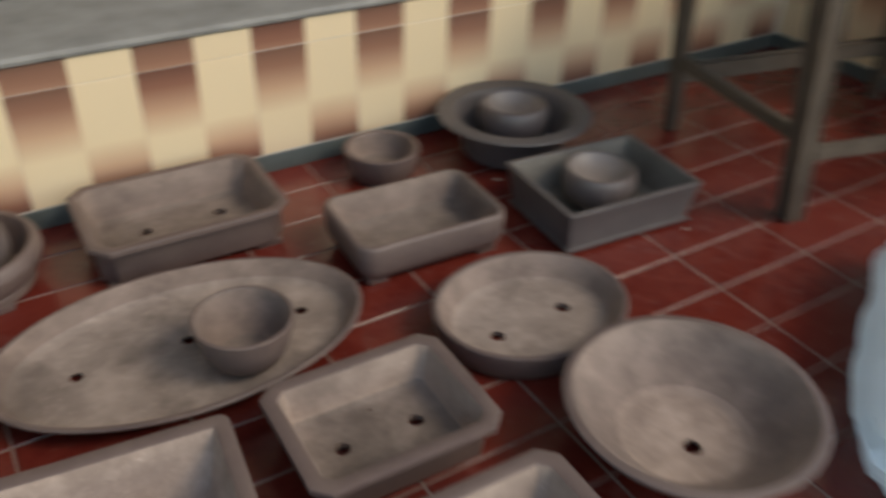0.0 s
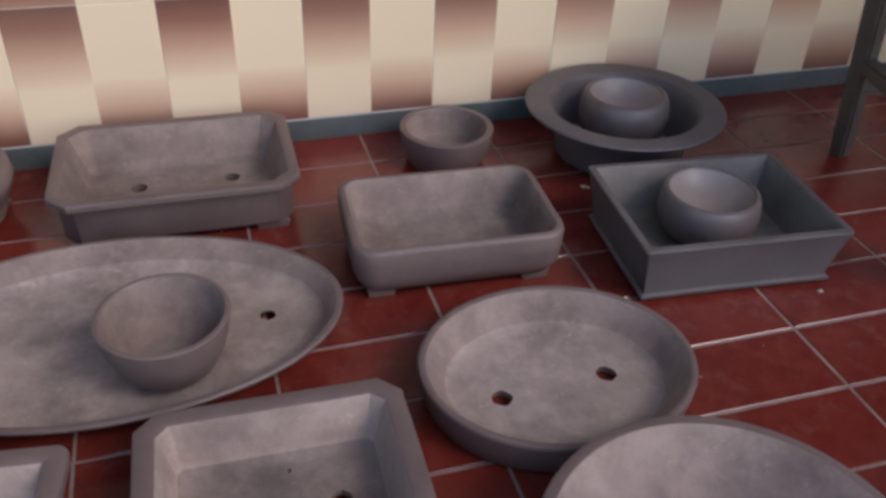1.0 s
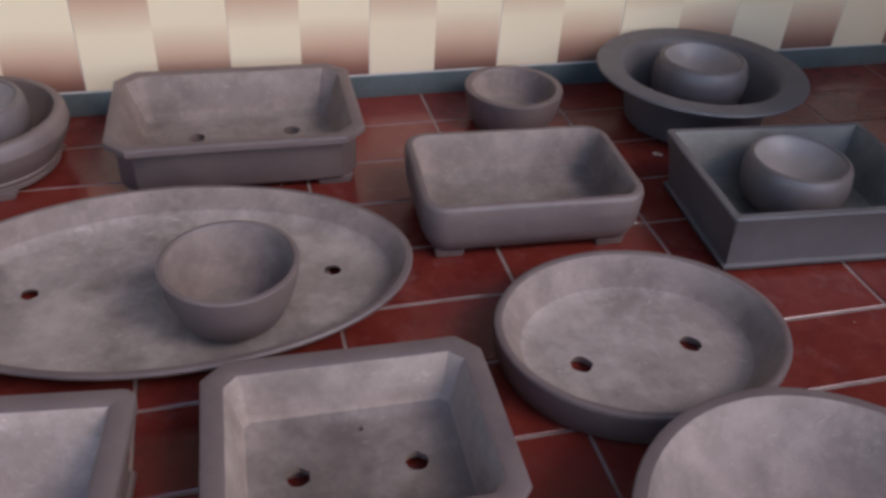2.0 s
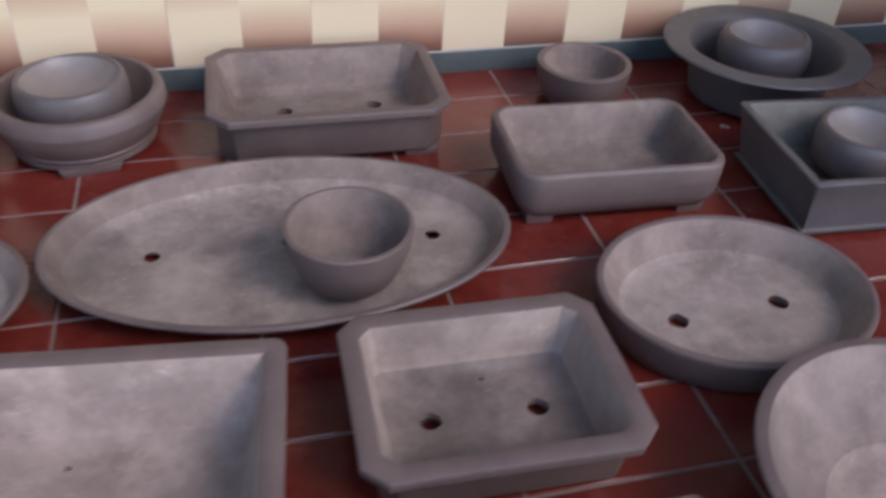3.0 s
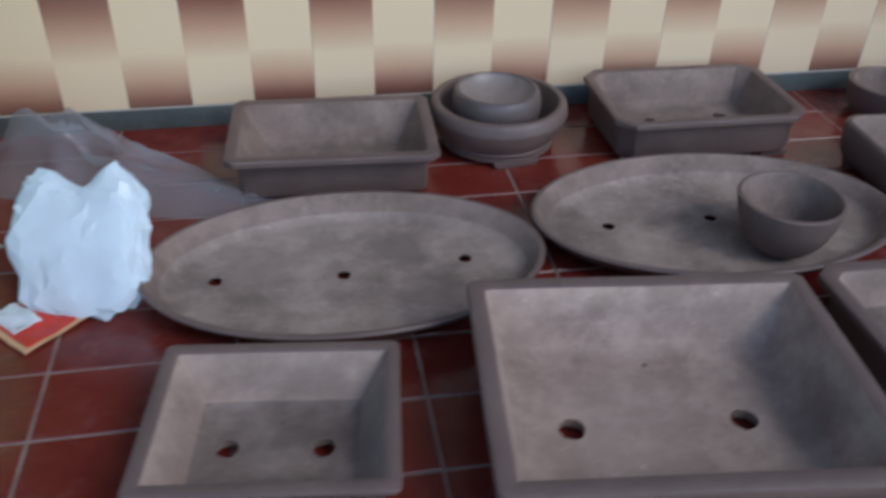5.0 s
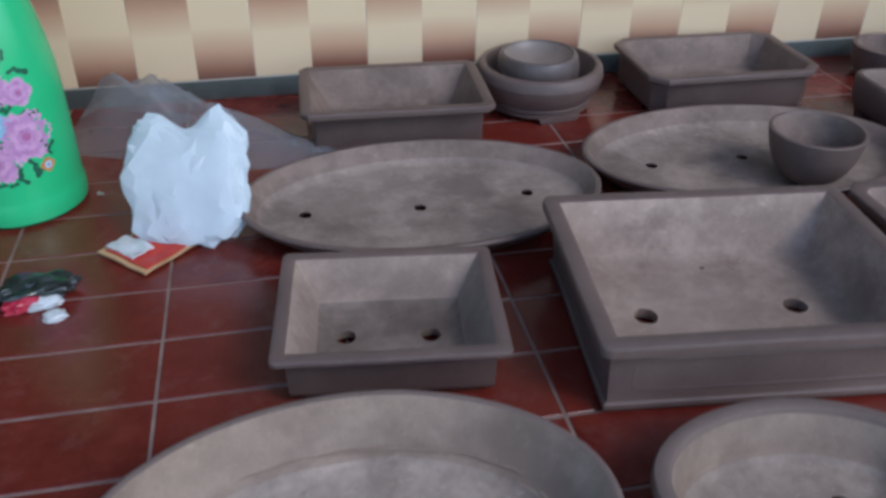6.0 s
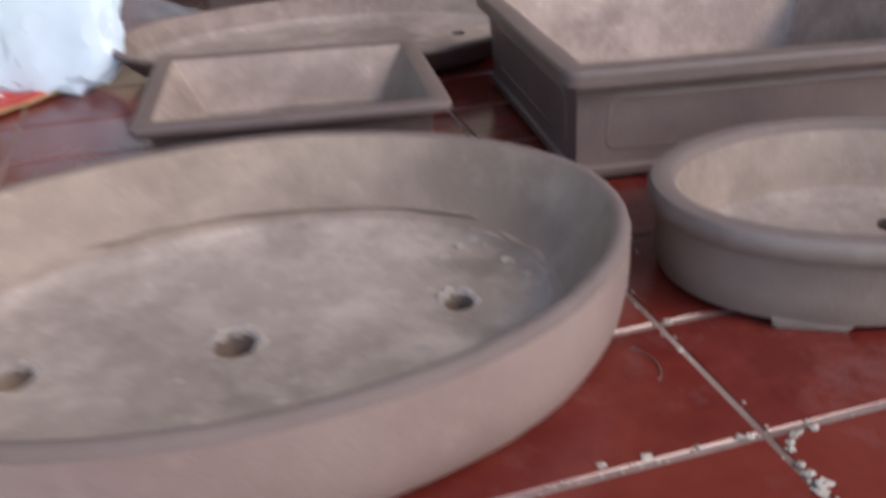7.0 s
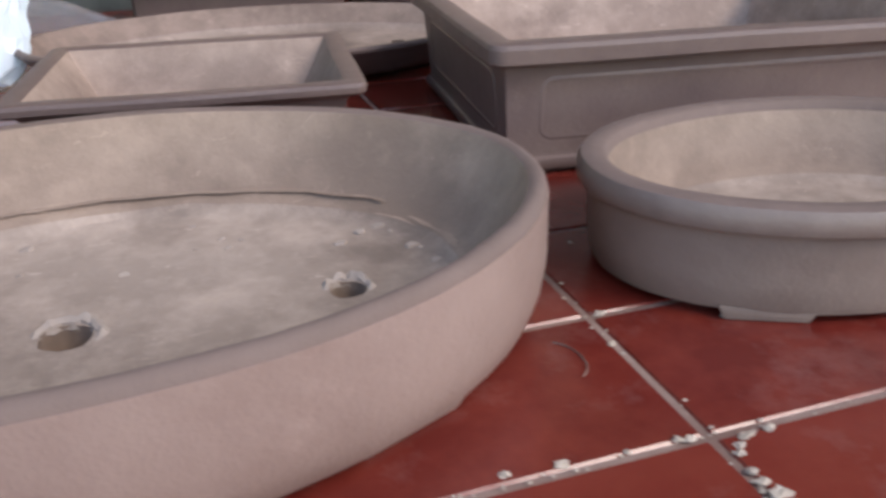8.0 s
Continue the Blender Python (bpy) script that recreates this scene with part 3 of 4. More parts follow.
    pot("oval_pot", "shallow oval clay pot with upright wall and two drain holes", "pot", (0.082, -0.024, 0), -4, "oval", 0.147, 0.123, 0, pr, 9,
        [(-0.062, -0.014), (0.058, 0.001)], (), (CLAY, CLAY_IN), 0.011, 14, group=PAIR, floor_mat=CLAY_FLOOR)
    # small rectangle with cut corners
    pr, k = lipped(0.070, 0.006, body=0.016, wall=0.015, slope=0.010)
    # Wall and floor tones lie further apart here than in most pots.
    pot("rectangular_pot", "small clay rectangular pot with cut corners and two drain holes", "pot", (-0.215, -0.122, 0), -1.5, "cut", 0.122, 0.096, 0.020, pr, k,
        [(-0.049, 0.003), (0.050, 0.003), (0.008, 0.046, 0.0026)], corner_feet(0.122, 0.096, 0.024, 0.032, 0.014, 0.007), (CLAY, CLAY_DUST), 0.010, 15, group=PAIR, floor_mat=CLAY_FLOOR_DARK)
    # big deep rectangle
    pr = [(0.024, 0.004), (0.014, 0.0045), (0.0125, 0.008), (0.0135, 0.012), (0.016, 0.0135), (0.017, 0.017), (0.0145, 0.050), (0.0125, 0.076), (0.0105, 0.079), (0.003, 0.080), (0.0008, 0.082), (0.0, 0.0915), (0.001, 0.0945), (0.004, 0.0955),
          (0.016, 0.0955), (0.019, 0.094), (0.021, 0.090), (0.033, 0.034), (0.037, 0.027), (0.044, 0.0225), (0.056, 0.020)]
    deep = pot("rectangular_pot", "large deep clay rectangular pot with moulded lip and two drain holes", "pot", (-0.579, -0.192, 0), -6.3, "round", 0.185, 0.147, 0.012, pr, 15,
        [(-0.091, -0.004), (0.085, 0.001), (0.005, 0.085, 0.0030)], corner_feet(0.185, 0.147, 0.018, 0.05, 0.02, 0.005), (CLAY, CLAY_BRIGHT), 0.014, 16, group=PAIR, floor_mat=CLAY_FLOOR_LARGE)
    for half, wide, turn in ((0.147, 0.185, 0), (0.185, 0.147, -90), (0.185, 0.147, 90)):
        bm, ring = bmesh.new(), []
        outline = loop_of("round", wide - 0.040, 0.021, 0.009, 6, 5)
        for i, (u, h) in enumerate(outline):
            q, o = outline[(i + 1) % len(outline)], outline[i - 1]
            d = Vector((q[0] - o[0], q[1] - o[1])).normalized()
            z = 0.0475 + h
            y = -(half - 0.0168 + (z - 0.017) * 0.0758)
            ring.append([bm.verts.new((u + d.y * r, y - lift, z - d.x * r)) for r, lift in ((0.0030, -0.0006), (0.0015, 0.0003), (0, 0.0006), (-0.0015, 0.0003), (-0.0030, -0.0006))])
        for i in range(len(ring)):
            p, q = ring[i], ring[(i + 1) % len(ring)]
            for k in range(4):
                bm.faces.new((p[k], q[k], q[k + 1], p[k + 1]))
        part("panel_moulding", bm, CLAY, deep, m=pose(0, 0, 0, 0, 0, turn))
    # small steep rectangle
    pr, k = lipped(0.069, 0.008, body=0.014, wall=0.011, slope=0.022, lip=0.009)
    # Floor tone much darker than the pale wall tone.
    pot("rectangular_pot", "small clay rectangular pot with sloping pale walls and two drain holes", "pot", (-0.955, -0.165, 0), -7.0, "round", 0.118, 0.097, 0.008, pr, k,
        [(-0.048, 0.0), (0.044, -0.002), (0.001, 0.032, 0.0024)], corner_feet(0.118, 0.097, 0.026, 0.034, 0.014, 0.009), (CLAY, CLAY_DUST), 0.011, 17, group=PAIR, floor_mat=CLAY_FLOOR_DARK)
    # rectangle close to the walker
    pr, k = lipped(0.086, 0.010, body=0.020, wall=0.016, slope=0.014)
    pot("rectangular_pot", "clay rectangular pot with cut corners and pale dusty inside", "pot", (-0.228, -0.372, 0), -1.5, "cut", 0.139, 0.096, 0.020, pr, k,
        [(-0.055, 0.0), (0.055, 0.0)], corner_feet(0.139, 0.096, 0.03, 0.04, 0.014, 0.011), (CLAY, CLAY_DUST), 0.011, 18, group=PAIR, floor_mat=CLAY_FLOOR)
    # wide round bowl with one hole
    pr = [(0.082, 0.006), (0.076, 0.007), (0.070, 0.014), (0.040, 0.036), (0.016, 0.060), (0.003, 0.077), (0.0, 0.082), (0.001, 0.084), (0.004, 0.085), (0.011, 0.085), (0.014, 0.083), (0.022, 0.072), (0.042, 0.048), (0.066, 0.028),
          (0.072, 0.025), (0.078, 0.018), (0.085, 0.016)]
    pot("round_pot", "wide round clay bowl with sloping pale inside and one drain hole", "pot", (0.106, -0.309, 0), 0, "oval", 0.157, 0.154, 0, pr, 9,
        [(-0.003, -0.018)], round_feet(0.075, 0.075, 3, 0.04, 0.016, 0.008, 30), (CLAY, CLAY_IN), 0.012, 19, group=PAIR, floor_mat=CLAY_BRIGHT)
    # big oval nearest to the walker's end
    pr = [(0.024, 0.003), (0.017, 0.0035), (0.0135, 0.007), (0.0080, 0.013), (0.0026, 0.026), (0.0004, 0.040), (0.0, 0.054), (0.0002, 0.0695), (0.0012, 0.0722), (0.0035, 0.0742), (0.0065, 0.0745), (0.0092, 0.0728), (0.0120, 0.067), (0.022, 0.046),
          (0.032, 0.032), (0.036, 0.029), (0.041, 0.0275), (0.046, 0.0235), (0.060, 0.022)]
    big = pot("oval_pot", "large oval pinkish clay pot with flared wall and three drain holes", "pot", (-1.026, -0.455, 0), 0.5, "oval", 0.213, 0.152, 0, pr, 11,
        [(-0.117, -0.010, 0.010), (-0.009, -0.018, 0.0115), (0.114, -0.018, 0.0088)], [(sx * 0.115, sy * 0.098, 0.055, 0.018, 0.0045, -sx * sy * 24) for sx in (-1, 1) for sy in (-1, 1)],
        (CLAY_WARM, CLAY_WARM_IN), 0.013, 20, 0.0014, group=PAIR, crease=0.0030, rim_mat=CLAY_RIM)
    # upright oval beside it
    pr = [(0.018, 0.004), (0.011, 0.005), (0.009, 0.009), (0.007, 0.022), (0.006, 0.044), (0.0055, 0.0465), (0.0015, 0.0480), (0.0, 0.050), (0.0, 0.057), (0.002, 0.061), (0.006, 0.062), (0.013, 0.0615), (0.0155, 0.060), (0.017, 0.056),
          (0.026, 0.024), (0.030, 0.018), (0.038, 0.0145), (0.048, 0.0135)]
    pot("oval_pot", "upright oval clay pot with banded lip and two drain holes", "pot", (-0.646, -0.470, 0), -4, "oval", 0.137, 0.097, 0, pr, 13,
        [(-0.052, 0.014), (0.038, 0.007)], [(sx * 0.070, sy * 0.064, 0.045, 0.014, 0.0055, -sx * sy * 22) for sx in (-1, 1) for sy in (-1, 1)], (CLAY_TAN, CLAY_WARM_IN), 0.011, 21, group=PAIR, rim_mat=CLAY_RIM)
    return big


big_oval = add_pots()


# ---- loose things at the far end ----
def lathe(profile, n=64):
    bm = bmesh.new()
    rings = [[bm.verts.new((r * math.cos(2 * math.pi * i / n), r * math.sin(2 * math.pi * i / n), z)) for i in range(n)] for r, z in profile]
    for p, q in zip(rings, rings[1:]):
        for i in range(n):
            bm.faces.new((p[i], p[(i + 1) % n], q[(i + 1) % n], q[i]))
    bm.faces.new(rings[0])
    bm.faces.new(rings[-1])
    return bm


FLASK = (-1.412, 0.262)


def flask_r(z):
    return 0.0845 if z < 0.17 else 0.0845 - 0.020 * ((z - 0.17) / 0.13) ** 1.7


def decal(bm, cu, cz, shape, lift, spin=0.0):
    """A flat printed shape laid round the flask: fan of points (angle, radius) about a centre."""
    def put(u, z):
        R = flask_r(z) + lift
        t = u / 0.0845
        return bm.verts.new((R * math.sin(t), -R * math.cos(t), z))
    mid = put(cu, cz)
    ring = [put(cu + r * math.cos(a + spin), cz + r * math.sin(a + spin)) for a, r in shape]
    for i in range(len(ring)):
        bm.faces.new((mid, ring[i], ring[(i + 1) % len(ring)]))


def petals(n, r, dip=0.35, seed=0):
    rng = random.Random(seed)
    ph = rng.uniform(0, 6)
    return [(2 * math.pi * i / 72, r * (1 - dip + dip * abs(math.cos(n * math.pi * i / 72)) ** 0.7 + 0.06 * math.sin(i * 1.9 + ph) + rng.uniform(-0.02, 0.02))) for i in range(72)]


def add_flask():
    top = empty("vacuum_flask", pose(*FLASK, 0), label="bright green plastic vacuum flask printed with pink flowers", category="flask")
    prof = [(0.070, 0.0), (0.080, 0.001), (0.0855, 0.006), (0.0865, 0.014), (0.0860, 0.030), (0.0848, 0.034)]
    prof += [(flask_r(0.04 + 0.26 * k / 24), 0.04 + 0.26 * k / 24) for k in range(25)]
    prof += [(0.060, 0.315), (0.050, 0.328), (0.044, 0.334)]
    part("body", lathe(prof), GREEN, top)
    part("lid", lathe([(0.043, 0.334), (0.046, 0.336), (0.046, 0.372), (0.043, 0.378), (0.020, 0.380)]), GREEN, top)
    bm = bmesh.new()
    for k in range(-8, 9):
        t = math.pi * k / 16
        bmesh.ops.create_cone(bm, cap_ends=True, segments=10, radius1=0.006, radius2=0.006, depth=0.022,
                              matrix=Matrix.Translation((-0.095 * math.cos(t) if k else -0.095, 0, 0.18 + 0.10 * math.sin(t))) @ Matrix.Rotation(-t, 4, "Y"))
    part("handle", bm, GREEN, top)
    flowers = [(0.048, 0.128, 0.036, PINK, 6), (0.006, 0.098, 0.030, PINK, 6), (0.052, 0.186, 0.019, PINK, 5), (0.020, 0.196, 0.026, PINK, 6), (0.010, 0.152, 0.024, BLUE, 5), (0.066, 0.082, 0.010, ORANGE, 4)]
    for i, (u, z, r, mat, n) in enumerate(flowers):
        f = None
        for lvl, (k, tone) in enumerate(((1.0, mat), (0.80, LILAC if mat is PINK else mat), (0.56, PINK if mat is PINK else PALE_BLUE), (0.34, LILAC if mat is PINK else BLUE), (0.16, ROSE))):
            bm = bmesh.new()
            decal(bm, u, z, petals(n + lvl % 2, r * k, 0.24, i * 7 + lvl), 0.0005 + 0.0004 * lvl, 0.4 * lvl)
            ob = part("printed_flower" if f is None else "petal_ring", bm, tone, f or top, smooth=80)
            f = f or ob
    rng = random.Random(4)
    for u, z, k in [(0.030, 0.165, 3), (0.058, 0.160, 3), (0.028, 0.076, 3), (0.050, 0.084, 4), (0.022, 0.124, 2), (0.002, 0.130, 3), (0.060, 0.214, 3), (0.044, 0.228, 2), (0.070, 0.104, 3), (0.012, 0.066, 2)]:
        for q in range(k):
            bm = bmesh.new()
            turn = rng.uniform(0, 6.28)
            du, dz = 0.007 * math.cos(turn), 0.007 * math.sin(turn)
            long = rng.uniform(0.006, 0.010)
            decal(bm, u + du, z + dz, [(2 * math.pi * j / 16, long * (0.20 + 0.80 * abs(math.cos(2 * math.pi * j / 16)) ** 3)) for j in range(16)], 0.0004, turn + 0.3)
            part("printed_leaf", bm, LEAF, top, smooth=80)


add_flask()


def crumple(size, seed, sharp=0.5, sub=4, lean=None):
    """A crushed film: a closed skin with broad dents and fine sharp creases."""
    bm = bmesh.new()
    bmesh.ops.create_icosphere(bm, subdivisions=sub, radius=1.0)
    ph = Vector((seed * 3.1, seed * 1.7, seed * 2.3))
    for v in bm.verts:
        p = v.co.copy()
        e = 3.0
        p *= 1.0 / (abs(p.x) ** e + abs(p.y) ** e + abs(p.z) ** e) ** (1 / e)
        d = 0.92 + noise.noise(p * 1.2 + ph) * 0.30
        for f, a in ((1.5, 0.34), (2.9, 0.16), (6.0, 0.05)):
            near = noise.voronoi(p * f + ph * f)[0]
            d += (0.45 - near[0]) * a * sharp
        q = p * d
        v.co = Vector((q.x * size[0], q.y * size[1], q.z * size[2]))
    if lean:
        for v in bm.verts:
            v.co.x += lean[0] * v.co.z
            v.co.y += lean[1] * v.co.z
    low = min(v.co.z for v in bm.verts)
    for v in bm.verts:
        v.co.z = max(v.co.z - low - 0.006, 0.0008)
    return bm


def crushed(size, seed, lean, crown=(1.0, 1.0, 1.0, 1.0, 1.0), cuts=4):
    """A thin bag crushed into small flat panels with sharp folds between; crown gives the height along its top."""
    bm = bmesh.new()
    bmesh.ops.create_icosphere(bm, subdivisions=cuts, radius=1.0)
    rng = random.Random(seed)
    ph = Vector((seed * 3.1, seed * 2.3, seed * 1.7))
    for v in bm.verts:
        p = v.co + Vector((rng.uniform(-1, 1), rng.uniform(-1, 1), rng.uniform(-1, 1))) * (0.10 if cuts < 4 else 0.045)
        e = 4.0
        p *= 1.0 / (abs(p.x) ** e + abs(p.y) ** e + abs(p.z) ** e) ** (1 / e)
        broad = 0.10 * noise.noise(p * 1.4 + ph) + 0.10 * (0.5 - noise.voronoi(p * 1.5 + ph)[0][0])
        p *= 0.93 + broad + rng.uniform(-0.055, 0.055)
        k = min(max((p.x + 1) / 2 * 4, 0), 3.999)
        i = int(k)
        top = crown[i] + (crown[i + 1] - crown[i]) * (k - i)
        z = p.z * (1 + (top - 1) * max(0.0, p.z))
        v.co = Vector((p.x * size[0] + lean[0] * z * size[2], p.y * size[1] * (1 - 0.35 * max(0, p.z)) + lean[1] * z * size[2], z * size[2]))
    low = min(v.co.z for v in bm.verts)
    for v in bm.verts:
        v.co.z = max(v.co.z - low - 0.008, 0.0008)
    return bm


bm = crushed((0.081, 0.036, 0.080), 5, (-0.04, 0.50), (0.88, 0.98, 0.70, 1.12, 0.84))
ob = tagged(new("plastic_bag", mesh_of("plastic_bag", bm, WHITE_FILM, smooth=16)), "crumpled white plastic bag standing beside an oval dish", "bag")
ob.matrix_basis = pose(-1.172, 0.142, 0, 0, 0, -14)


def film_heap(length, wide, high, seed, nx=60, ny=30):
    """An empty film bag lying in soft folds, higher at one end and flat at the other."""
    bm = bmesh.new()
    ph = Vector((seed * 1.3, seed * 0.7, 0))
    rows = []
    for i in range(nx + 1):
        u = i / nx
        w = wide * (0.55 + 0.45 * math.sin(math.pi * min(1, 0.25 + u * 0.75))) * (1 - 0.45 * u)
        h = high * (1 - u) ** 1.1 * min(1, 0.25 + u * 5) + 0.012
        row = []
        for j in range(ny + 1):
            v = 2 * j / ny - 1
            p = Vector((u * 3.2, v * 1.6, 0)) + ph
            fold = 1 - 2 * abs(noise.noise(p * 1.5)) + 0.3 * noise.noise(p * 4.1) + 0.08 * noise.noise(p * 9.0)
            z = h * (1 - abs(v) ** 2.2) * (0.62 + 0.38 * fold) + 0.001
            edge = 1 + 0.16 * noise.noise(Vector((u * 4, v, 3)) + ph)
            row.append(bm.verts.new((length * (u - 0.5), w * v * edge + 0.02 * noise.noise(Vector((u * 3, 0, 8)) + ph), max(z, 0.001))))
        rows.append(row)
    for p, q in zip(rows, rows[1:]):
        for j in range(ny):
            bm.faces.new((p[j], q[j], q[j + 1], p[j + 1]))
    return bm


bm = film_heap(0.44, 0.098, 0.128, 7)
ob = tagged(new("plastic_bag", mesh_of("plastic_bag", bm, CLEAR_FILM, smooth=60)), "empty crumpled clear plastic bag lying on the tiles", "bag")
ob.matrix_basis = pose(-1.150, 0.392, 0, 0, 0, -27)
bm = crushed((0.30, 0.115, 0.070), 9, (0.0, 0.1))
ob = tagged(new("plastic_bag", mesh_of("plastic_bag", bm, WHITE_FILM, smooth=22)), "crumpled bluish white plastic sack near the wide round bowl", "bag")
ob.matrix_basis = pose(0.492, -0.400, 0, 0, 0, 31)


def sheet(w, d, nx, ny, lift, seed, th=0.0012):
    """A thin bent wrapper."""
    bm = bmesh.new()
    ph = Vector((seed, seed * 2, 0))
    rows = []
    for side in (1, -1):
        rows.append([[bm.verts.new((w * (i / nx - 0.5), d * (j / ny - 0.5), th * side + 0.003 + lift * (0.5 + noise.noise(Vector((i * 2.3 / nx, j * 2.3 / ny, 0)) + ph)) + 0.3 * lift * abs(noise.noise(Vector((i * 9 / nx, j * 9 / ny, 4)) + ph))))
                      for j in range(ny + 1)] for i in range(nx + 1)])
    for s in rows:
        for i in range(nx):
            for j in range(ny):
                bm.faces.new((s[i][j], s[i + 1][j], s[i + 1][j + 1], s[i][j + 1]))
    a, b = rows
    for i in range(nx):
        bm.faces.new((a[i][0], a[i + 1][0], b[i + 1][0], b[i][0]))
        bm.faces.new((a[i][ny], a[i + 1][ny], b[i + 1][ny], b[i][ny]))
    for j in range(ny):
        bm.faces.new((a[0][j], a[0][j + 1], b[0][j + 1], b[0][j]))
        bm.faces.new((a[nx][j], a[nx][j + 1], b[nx][j + 1], b[nx][j]))
    return bm


pack = empty("food_packet", pose(-1.226, 0.096, 0, 0, 0, 45), label="small torn red and tan food packet lying under the bag", category="packet")
part("back_card", sheet(0.098, 0.090, 14, 14, 0.004, 2), GOLD_FOIL, pack)
part("front_print", sheet(0.084, 0.078, 14, 14, 0.004, 2), RED_FOIL, pack, "red printed front", pose(0, -0.002, 0.0026))
part("label_patch", sheet(0.034, 0.052, 10, 10, 0.004, 2), SILVER_FOIL, pack, "pale printed corner", pose(-0.022, 0.014, 0.0054))
wrap = empty("sweet_wrapper", pose(-1.352, 0.010, 0, 0, 0, 14), label="crushed black, red and silver wrapper on the tiles", category="wrapper")
part("black_film", crumple((0.050, 0.024, 0.016), 5, 1.3, 4), BLACK_FOIL, wrap, smooth=20)
part("red_print", crumple((0.024, 0.010, 0.012), 6, 1.3, 3), CRIMSON, wrap, "red printed strip", pose(-0.012, -0.020, 0.001), smooth=20)
part("silver_lining", crumple((0.020, 0.008, 0.010), 8, 1.3, 3), SILVER_FOIL, wrap, "silver lining", pose(0.010, -0.025, 0.001), smooth=20)
bm = crumple((0.014, 0.011, 0.008), 9, 0.9, 3)
ob = tagged(new("foil_scrap", mesh_of("foil_scrap", bm, SILVER_FOIL, smooth=20)), "small scrap of silver foil on the tiles", "scrap")
ob.matrix_basis = pose(-1.322, -0.035, 0, 0, 0, 20)


# ---- wooden bench by the corner ----
def rod(p, q, w0, w1, round_it=0.004):
    bm = box(bmesh.new(), -0.5, 0.5, -0.5, 0.5, 0, 1)
    p, q = Vector(p), Vector(q)
    m = Matrix.Translation(p) @ (q - p).to_track_quat("Z", "Y").to_matrix().to_4x4()
    L = (q - p).length
    for v in bm.verts:
        w = w0 if v.co.z < 0.5 else w1
        v.co = m @ Vector((v.co.x * w, v.co.y * w, v.co.z * L))
    bmesh.ops.bevel(bm, geom=bm.edges[:], offset=round_it, segments=2, affect="EDGES")
    return bm


def add_bench():
    top = empty("bench", pose(0, 0, 0), label="dark brown wooden bench with splayed legs and stretchers", category="bench")
    # Far legs and seat are unseen; drawn wide so they shade the right end.
    feet = [(0.735, 0.355), (0.664, -0.012), (1.190, -0.155), (1.270, 0.245)]
    c = Vector((sum(f[0] for f in feet) / 4, sum(f[1] for f in feet) / 4))
    heads = [(f[0] - 0.055, f[1] + (c.y - f[1]) * 0.06) for f in feet]
    for f, h in zip(feet, heads):
        part("leg", rod((*f, 0), (*h, 0.46), 0.026, 0.034), WOOD, top)

    def on(i, z):
        k = z / 0.46
        return (feet[i][0] * (1 - k) + heads[i][0] * k, feet[i][1] * (1 - k) + heads[i][1] * k, z)
    for i, j, z in ((0, 1, 0.16), (1, 2, 0.13), (2, 3, 0.16), (3, 0, 0.13)):
        part("stretcher", rod(on(i, z), on(j, z), 0.024, 0.024), WOOD, top)
    u = Vector((heads[1][0] - heads[0][0], heads[1][1] - heads[0][1]))
    bm = box(bmesh.new(), -0.215, 0.215, -0.275, 0.275, 0.0, 0.03, 0.008)
    part("seat", bm, WOOD, top, m=pose(c.x - 0.055, c.y, 0.459, 0, 0, math.degrees(math.atan2(u.y, u.x))))


add_bench()

# ---- crumbs and bits on the floor ----
bm = bmesh.new()
rng = random.Random(12)


def crumb(x, y, s):
    made = bmesh.ops.create_icosphere(bm, subdivisions=2, radius=s)
    for v in made["verts"]:
        k = 1 + 1.1 * noise.noise(v.co * (1.1 / s) + Vector((x * 400, y * 400, 0)))
        v.co = Vector((v.co.x * k * 1.2 + x, v.co.y * k + y, max(0.0, v.co.z * k * 0.6 + s * 0.2) + 0.0002))


for _ in range(30):
    crumb(rng.uniform(-0.92, -0.62), -0.6 + rng.gauss(0, 0.0016), rng.uniform(0.0003, 0.0008))
for _ in range(18):
    crumb(-0.8 + rng.gauss(0, 0.0022), rng.uniform(-0.70, -0.46), rng.uniform(0.0004, 0.0009))
for x, y, s in [(-0.883, -0.594, 0.0026), (-0.861, -0.596, 0.0026), (-0.835, -0.598, 0.0016), (-0.813, -0.598, 0.0024), (-0.808, -0.599, 0.0026), (-0.788, -0.605, 0.0026), (-0.784, -0.604, 0.0022), (-0.776, -0.604, 0.0026),
                (-0.793, -0.609, 0.0022), (-0.796, -0.613, 0.0026), (-0.798, -0.623, 0.0024), (-0.799, -0.629, 0.0028), (-0.797, -0.636, 0.0042), (-0.801, -0.640, 0.003), (-0.794, -0.500, 0.0030), (-0.802, -0.527, 0.0024),
                (-0.739, -0.523, 0.0016), (0.286, 0.356, 0.004), (0.292, 0.352, 0.003), (-0.14, -0.262, 0.003), (0.475, 0.052, 0.004), (-1.31, 0.262, 0.006)]:
    crumb(x, y, s * 0.75)
for _ in range(40):
    crumb(rng.uniform(-1.2, 0.9), rng.uniform(-0.75, 0.55), rng.uniform(0.0005, 0.0011))
tagged(new("mortar_crumbs", mesh_of("mortar_crumbs", bm, CRUMB, smooth=0)), "pale crumbs of dry mortar scattered along the tile joints", "crumbs", kind="stuff")
bm = bmesh.new()
ring = []
